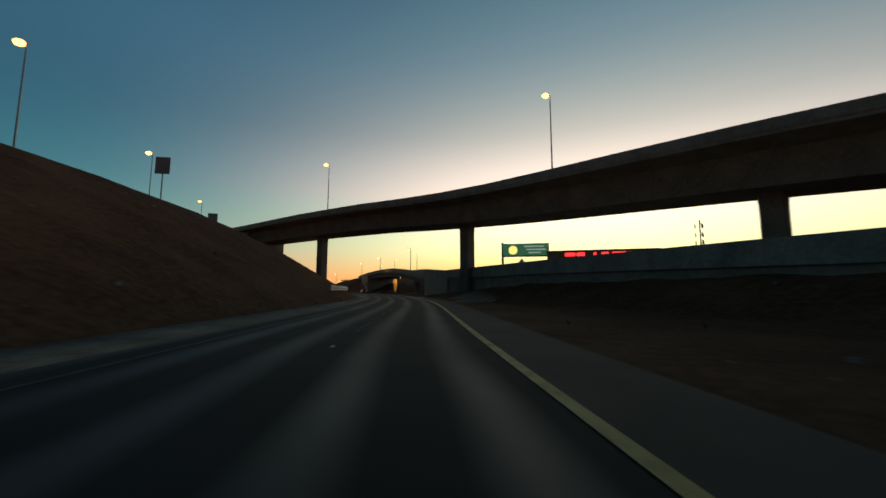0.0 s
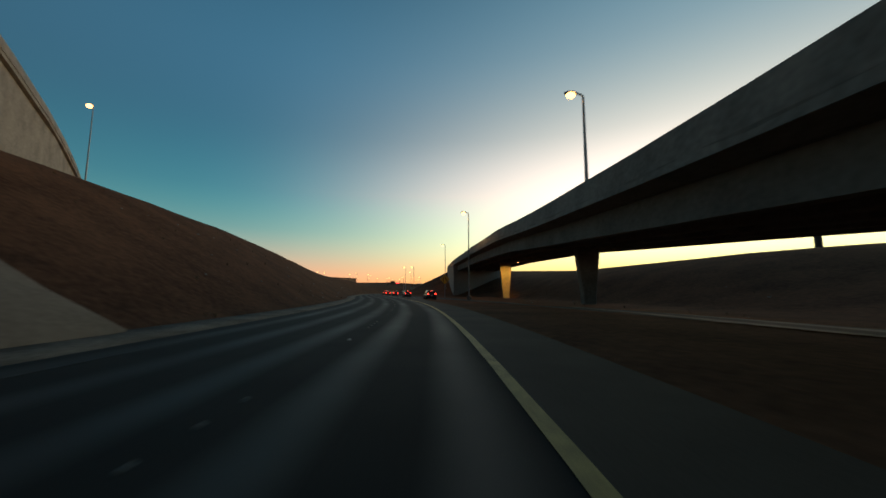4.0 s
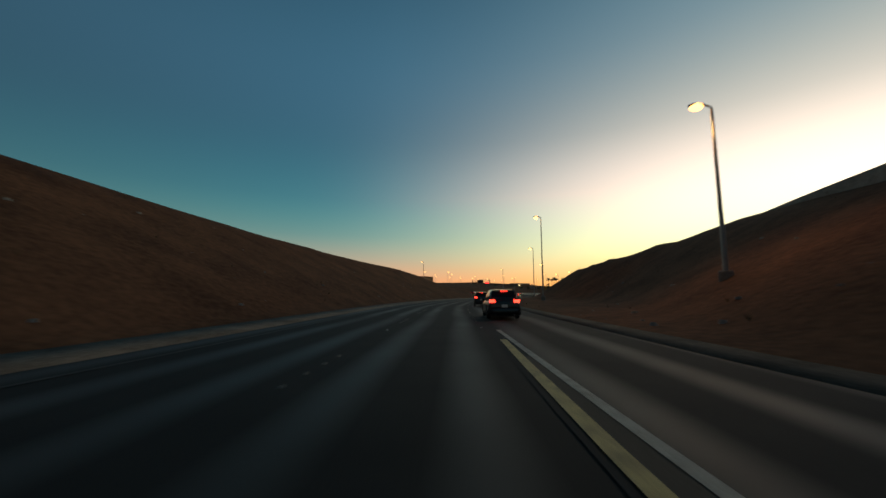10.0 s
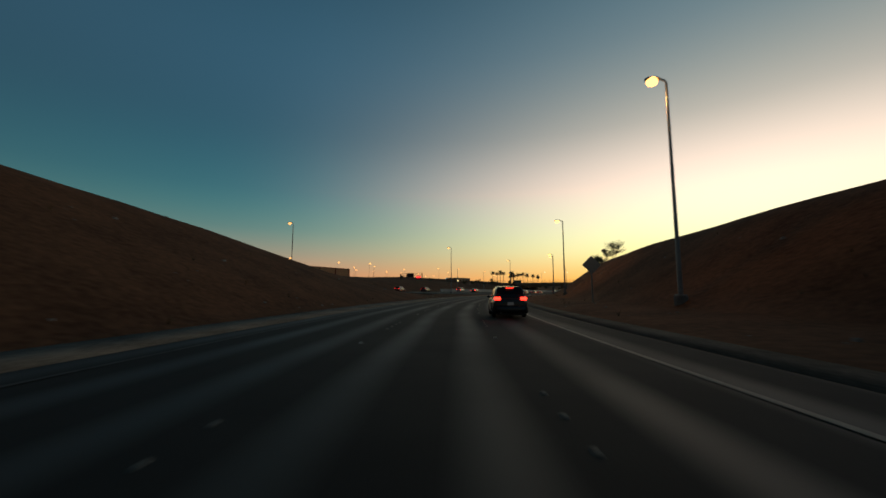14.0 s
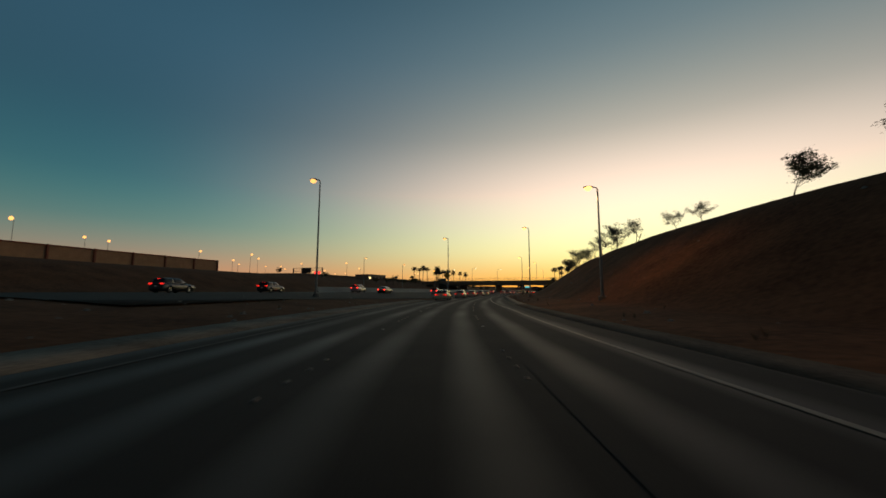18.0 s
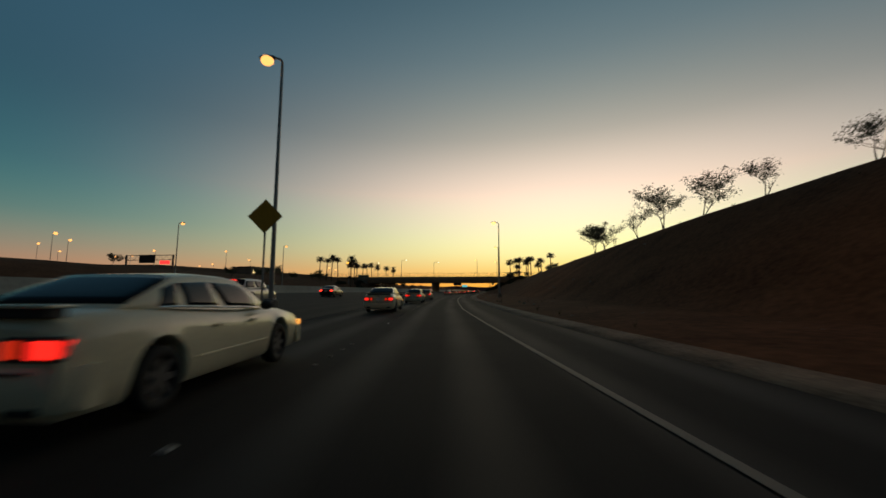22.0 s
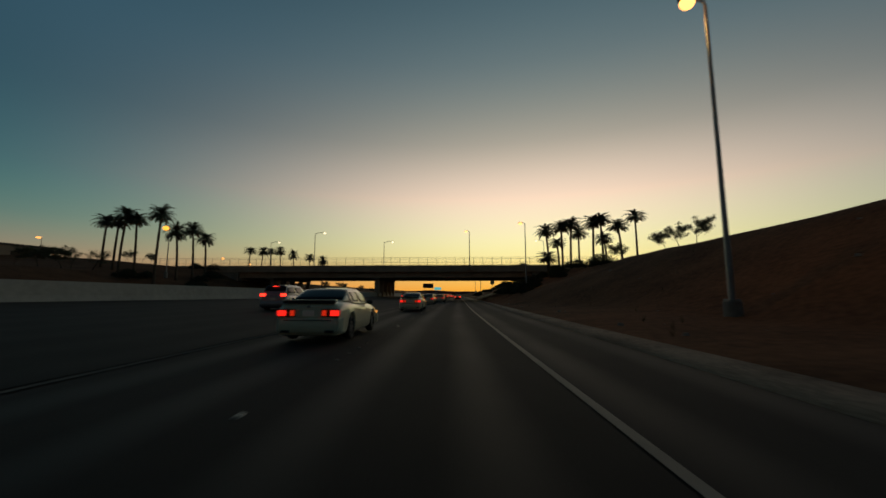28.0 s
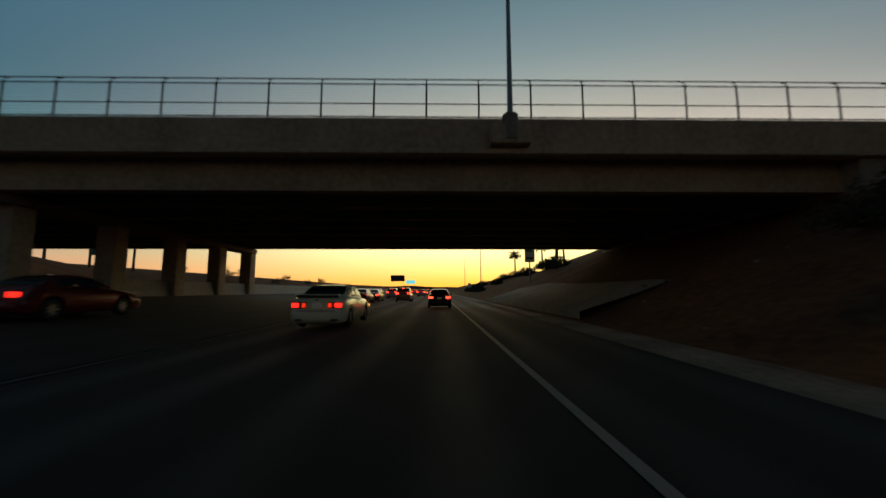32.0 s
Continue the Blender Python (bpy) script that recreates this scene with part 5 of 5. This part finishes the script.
building(spot(114, 90, 4.0, -36.7), 42, 14, 13.0, "long dark building with a red lit sign band", 0, True)
building(spot(655, -110, 9, 80), 22, 12, 4.5, "low dark building among trees", 1)
mast = thing("cell_mast", spot(102.2, 125, 2.0), "thin mobile-phone mast with antenna arms", "mast")
part("pole", tube([(0, 0, -2), (0, 0, 27)], [.35, .22], 10), DARK_STEEL, mast)
for z in (18, 21, 24.5):
    for j in range(3):
        a = j * 2.094
        part("antenna_arm", tube([(0, 0, z), (1.6 * math.cos(a), 1.6 * math.sin(a), z)], [.06, .06], 5), DARK_STEEL, mast)
        part("antenna", box(1.6 * math.cos(a) - .15, 1.6 * math.cos(a) + .15, 1.6 * math.sin(a) - .1, 1.6 * math.sin(a) + .1, z - .9, z + .9), DARK_STEEL, mast)

# ---------------------------------------------------------------- traffic, cars placed to fit the camera's view
# cream body colour, made yellower and brighter in place of headlight light on it
WHITE_CAR = paint_mat("headlit_cream_car_paint", (0.86, 0.79, 0.55), 0.0)
DARK_CAR = paint_mat("dark_grey_car_paint", (0.01, 0.01, 0.011))
RED_CAR = paint_mat("dark_red_car_paint", (0.16, 0.012, 0.012))
SILVER_CAR = paint_mat("silver_car_paint", (0.35, 0.35, 0.36), 0.6)


def stand(s, d, turn=0.0):
    return spot(s, d, ground_z(s, d) + 0.035, turn)


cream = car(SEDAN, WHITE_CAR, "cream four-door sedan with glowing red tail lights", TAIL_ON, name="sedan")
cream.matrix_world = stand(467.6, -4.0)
# one sedan repeated along its lane, each copy placed to fit the camera's view
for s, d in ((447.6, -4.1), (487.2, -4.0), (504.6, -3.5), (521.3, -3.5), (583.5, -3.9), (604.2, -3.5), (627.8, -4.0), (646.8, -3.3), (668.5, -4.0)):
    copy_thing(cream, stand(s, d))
# sedans stretched slightly in height to suit the view from the camera
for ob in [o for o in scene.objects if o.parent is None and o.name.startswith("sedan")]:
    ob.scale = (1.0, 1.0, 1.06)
lead = car(SUV, DARK_CAR, "dark grey crossover with bright red brake lights", TAIL_BRIGHT, name="crossover")
lead.matrix_world = stand(182.3, 3.8, 1)
# one crossover repeated ahead of the camera to fit its view
for s, d in ((153.5, 4.5), (207.2, 3.3), (230.3, 2.7), (253.4, 2.7), (275.8, 2.75), (298.2, 2.7), (320.0, 2.6), (342.0, 2.6), (389.6, 2.4)):
    copy_thing(lead, stand(s, d))
# crossovers shrunk so that they look farther off from the camera
for ob in [o for o in scene.objects if o.parent is None and o.name.startswith("crossover")]:
    ob.scale = (0.93, 0.93, 0.92)
dark = car(COMPACT, DARK_CAR, "dark grey sedan with lit tail lights", TAIL_BRIGHT, name="sedan")
dark.matrix_world = stand(683.6, .2)
for s, d in ((511.5, -15.2), (530.2, -13.2), (698, -7.4), (735, .3), (760, -3.6), (466, -19.5)):
    copy_thing(dark, stand(s, d))
red = car(COMPACT, RED_CAR, "dark red sedan with lit tail lights", TAIL_ON, name="sedan")
red.matrix_world = stand(666.5, -12.9)
copy_thing(red, stand(692, -7.6))
for s, d in ((724, -11), (541, -8.3)):
    copy_thing(red, stand(s, d))
suv = car(SUV, SILVER_CAR, "silver sport-utility car with lit tail lights", TAIL_BRIGHT, name="suv")
suv.matrix_world = stand(597, -11.5)
for s, d in ((470, -27), (488, -13.5), (700, -4.0), (718, -7.5), (742, -3.8), (780, -7.5), (800, -3.7), (830, .2), (845, -11), (870, -7)):
    copy_thing(suv, stand(s, d))
dark_suv = car(SUV, DARK_CAR, "black sport-utility car with lit tail lights", TAIL_ON, name="suv")
dark_suv.matrix_world = stand(446, -31)
for s, d in ((431, -33), (709, -14), (775, -14), (790, .3), (812, -11)):
    copy_thing(dark_suv, stand(s, d))

TRUCK_BOX = mat("dark_truck_body", (0.03, 0.028, 0.028), 0.5, 0.2, var=0.15, scale=1, bump=0.05)
box_truck(stand(884, -3.7), "dark box truck far along the freeway")
board_sign(spot(702, 12.0, ground_z(702, 12.0)), 1.3, 1.9, 2.6, PANEL_WHITE, "pale road sign on a post beside the paved slope", bars=2, barmat=GREEN_SIGN)

# ---------------------------------------------------------------- palms, trees, shrubs
palms = [palm(1, 11.0, "tall feather palm with a dark ragged crown", 3.0), palm(2, 8.5, "feather palm with drooping dark fronds", 2.9), palm(3, 12.5, "very tall slender feather palm", 2.9), palm(4, 5.5, "short feather palm with a wide crown", 3.1)]
PALMS_RIGHT = [(652, 19.5, 8.0, 3), (655.3, 20.5, 16.2, 0), (655.2, 23.5, 17.0, 0), (652.2, 24.4, 17.2, 2), (660.2, 28.7, 16.5, 1), (650, 28.4, 17.3, 0), (648.1, 29.7, 16.3, 2), (652.2, 35.2, 16.8, 0), (656.5, 40.4, 19.6, 2), (660.2, 35.1, 15.2, 1), (664, 25, 13.0, 1)]
PALMS_LEFT = [(640.1, -57.2, 17.4, 2), (645.3, -69.2, 18.6, 0), (650.1, -77.7, 18.4, 0), (645.2, -65.8, 17.5, 2), (655.1, -60.6, 17.0, 0), (660, -61, 15.6, 1), (650.3, -60.7, 15.6, 1), (648, -73, 17.5, 2), (712, -79.8, 19, 0), (716, -77, 19, 1), (720, -75, 19.4, 2), (724, -73, 20, 0), (730, -70, 19, 1), (736, -66, 18.5, 0), (742, -62, 18, 1)]
PALMS_BEYOND = [(735, 26, 14, 1), (742, 30, 15, 0), (750, 27, 13.5, 1), (758, 33, 15, 2), (725, 45, 14, 1), (770, 24, 13, 1)]
used = set()
for i, (s, d, top, v) in enumerate(PALMS_RIGHT + PALMS_LEFT + PALMS_BEYOND):
    h = (11.0, 8.5, 12.5, 5.5)[v]
    g = ground_z(s, d)
    k = max(0.75, min(1.5, (top - .6 - g) / h))
    m = spot(s, d, g - .1, 53 * i) @ Matrix.Diagonal((1, 1, 1, 1))
    if v not in used:
        used.add(v)
        palms[v].matrix_world = m
        ob = palms[v]
    else:
        ob = copy_thing(palms[v], m)
    ob.scale = (1, 1, k)
trees = [tree(11, 3.4, 1.0, "small desert tree with a sparse crown on the bank", 2600), tree(12, 3.8, 1.3, "spreading desert tree with a sparse crown on the bank"), tree(13, 3.0, .9, "thin leaning desert tree with few leaves", 1300), tree(14, 3.2, 1.1, "bushy desert tree on the bank", 4200)]
TREES_RIGHT = [(412.5, 25.5, 0), (420.5, 25, 3), (432.5, 25, 1), (439, 25.5, 0), (453, 25, 2), (464.5, 25, 1), (470, 26, 2), (475.3, 25, 1), (483.3, 25, 2), (491.3, 25, 2), (498.8, 25, 0), (505, 24.8, 1), (511.5, 25, 2), (519.4, 25, 2), (523.4, 25.2, 3), (525.9, 25.6, 2), (527.7, 25, 1), (629.7, 36.8, 3), (634.5, 37, 3), (640.2, 38, 3), (633.5, 27, 3)]
TREES_LEFT = [(564.2, -64, 3), (574.7, -64, 3), (579.7, -64, 2), (584.7, -64, 1), (590.2, -64, 2), (599.2, -64, 3), (545, -80, 3), (629, -72, 3), (633.5, -73, 3), (635.8, -71, 3), (638.5, -72, 3), (642.5, -72, 0), (530, -92, 3), (665, -85, 3), (680, -90, 3), (742, -60, 3), (756, -57, 1), (770, -61, 3), (786, -56, 3), (803, -60, 1), (822, -57, 3), (846, -60, 3)]
used = set()
for i, (s, d, v) in enumerate(TREES_RIGHT + TREES_LEFT):
    m = spot(s, d, ground_z(s, d) - .05, 71 * i)
    if v not in used:
        used.add(v)
        trees[v].matrix_world = m
        ob = trees[v]
    else:
        ob = copy_thing(trees[v], m)
    k = 1.27 + .18 * math.sin(5.3 * i) + (.5 if s == 523.4 else -.5 if s in (432.5, 439) else 0)
    ob.scale = (k, k, k)
shrubs = [shrub(21, 2.2, 2.0, "dense dark shrub on the bank"), shrub(22, 1.6, 1.5, "rounded dark shrub on the bank")]
rng = random.Random(5)
spots = [(636, 11), (640, 14), (644, 10.5), (647, 13), (650, 16), (653, 12), (656, 15), (659, 10.5), (663, 14), (641, 19), (648, 20.5), (655, 19), (634, 24), (642, 26), (650, 25), (660, 23)] + [(705 + 6 * i, 9 + rng.uniform(0, 12)) for i in range(14)] + [(640 + 5 * i, -56 - rng.uniform(0, 12)) for i in range(7)]
for i, (s, d) in enumerate(spots):
    m = spot(s, d, ground_z(s, d) - .05, 47 * i)
    if i < 2:
        shrubs[i].matrix_world = m
    else:
        copy_thing(shrubs[i % 2], m)

# ---------------------------------------------------------------- raised road markers
def marker_mesh(r, h, square):
    bm = bmesh.new()
    n = 4 if square else 10
    low = [bm.verts.new((r * math.cos((i + .5) / n * 2 * math.pi), r * math.sin((i + .5) / n * 2 * math.pi), 0)) for i in range(n)]
    top = [bm.verts.new((v.co.x * .62, v.co.y * .62, h)) for v in low]
    bm.faces.new(top)
    for i in range(n):
        bm.faces.new((low[i], low[(i + 1) % n], top[(i + 1) % n], top[i]))
    return bm


def marker_row(name, s0, s1, off, label):
    """One reflector and four ceramic buttons every 12.19 m."""
    e = thing(name, Matrix.Identity(4), label, "road marker", kind="structure")
    base = {}
    s = s0
    while s < s1:
        for k, ds in ((True, 0), (False, 3.6), (False, 4.5), (False, 5.4), (False, 6.3)):
            if k not in base:
                base[k] = ob = part("reflector" if k else "button", marker_mesh(.075 if k else .055, .022, k), REFLECTOR if k else WHITE_PAINT, e, "raised pale road reflector" if k else "")
            else:
                ob = base[k].copy()
                scene.collection.objects.link(ob)
            ob.location = at(s + ds, off(s + ds), .004 + max(0, ground_z(s + ds, off(s + ds))))
            ob.rotation_euler = (0, 0, radians(heading(s + ds)))
        s += 12.19


marker_row("lane_markers_left", 2.0, 640, lambda s: -2.35, "row of raised reflectors and buttons on the lane line")
marker_row("lane_markers_right", 247.0, 430, lambda s: 1.2, "row of raised reflectors and buttons on the lane line")
marker_row("lane_markers_far", 480.0, 640, lambda s: -9.8, "row of raised reflectors and buttons between freeway lanes")

# ---------------------------------------------------------------- far mountains
def ridge(az0, az1, far, h, seed, label):
    verts, faces = [], []
    n = 90
    for i in range(n + 1):
        a = radians(az0 + (az1 - az0) * i / n)
        hh = h * (0.45 + 0.5 * noise.noise(Vector((i / 11.0, seed, 0))) + 0.22 * noise.noise(Vector((i / 3.0, seed, 5)))) * math.sin(math.pi * i / n) ** .5
        for r, z in ((far, -20), (far + 60, max(2, hh)), (far + 300, -20)):
            verts.append((-math.sin(a) * r, 300 + math.cos(a) * r, z))
    for i in range(n):
        for j in range(2):
            a = 3 * i + j
            faces.append((a, a + 3, a + 4, a + 1))
    me = bpy.data.meshes.new("backdrop")
    me.from_pydata(verts, [], faces)
    me.materials.append(MOUNTAIN)
    tagged(new("backdrop_mountains", me), label, "mountains", "", "structure")


ridge(-70, 60, 3300, 75, 3.0, "low dark desert mountains on the horizon")

# ---------------------------------------------------------------- loose stones and dry tufts on the banks
rng = random.Random(77)
stones, tufts = bmesh.new(), bmesh.new()
for i in range(1500):
    s = rng.uniform(-5, 700)
    if rng.random() < .5:
        d = table(s, RIGHT_EDGE) + 1.0 + 16 * rng.random() ** 1.6
        if s < 236:
            d += 9 * (1 - ease(s, 200, 236)) if s > 84 else 0
    else:
        if s > 440:
            continue
        d = table(s, LEFT_EDGE) - 1.0 - 15 * rng.random() ** 1.6
    c = at(s, d, rough_z(s, d))
    if i % 3:
        r = .05 + .16 * rng.random() ** 3
        ring = [stones.verts.new(c + Vector((math.cos(a) * r * rng.uniform(.7, 1.2), math.sin(a) * r * rng.uniform(.7, 1.2), -.03))) for a in (0, 1.2, 2.5, 3.8, 5.0)]
        ring2 = [stones.verts.new(v.co * .6 + c * .4 + Vector((0, 0, r * rng.uniform(.5, .8)))) for v in ring]
        for k in range(5):
            stones.faces.new((ring[k], ring[(k + 1) % 5], ring2[(k + 1) % 5], ring2[k]))
        stones.faces.new(ring2)
    else:
        for k in range(14):
            a, h = rng.uniform(0, 6.28), rng.uniform(.12, .4)
            o = Vector((math.cos(a), math.sin(a), 0))
            w = Vector((-math.sin(a), math.cos(a), 0)) * .012
            tufts.faces.new([tufts.verts.new(p) for p in (c - w, c + w, c + o * h * .6 + Vector((0, 0, h)))])
for i in range(520):
    s = rng.uniform(-5, 640)
    left = rng.random() < .5 and s < 372
    d = (-26 if left else table(s, CREST_RD)) + rng.uniform(-2.5, 2.5)
    if not left and s < 236:
        continue
    c = at(s, d, rough_z(s, d) - .05)
    big = .12 + .26 * rng.random() ** 2
    for k in range(22):
        a, h = rng.uniform(0, 6.28), big * rng.uniform(.4, 1.0)
        o = Vector((math.cos(a), math.sin(a), 0))
        w = Vector((-math.sin(a), math.cos(a), 0)) * .014
        tufts.faces.new([tufts.verts.new(p) for p in (c - w, c + w, c + o * h * .8 + Vector((0, 0, h)))])
tagged(part("bank_stones", stones, CONCRETE_DARK), "small loose grey-brown stones on the dirt banks", "stones", "", "stuff")
tagged(part("dry_tufts", tufts, DRY_LEAF), "sparse dry grass tufts on the dirt banks", "grass", "", "stuff")
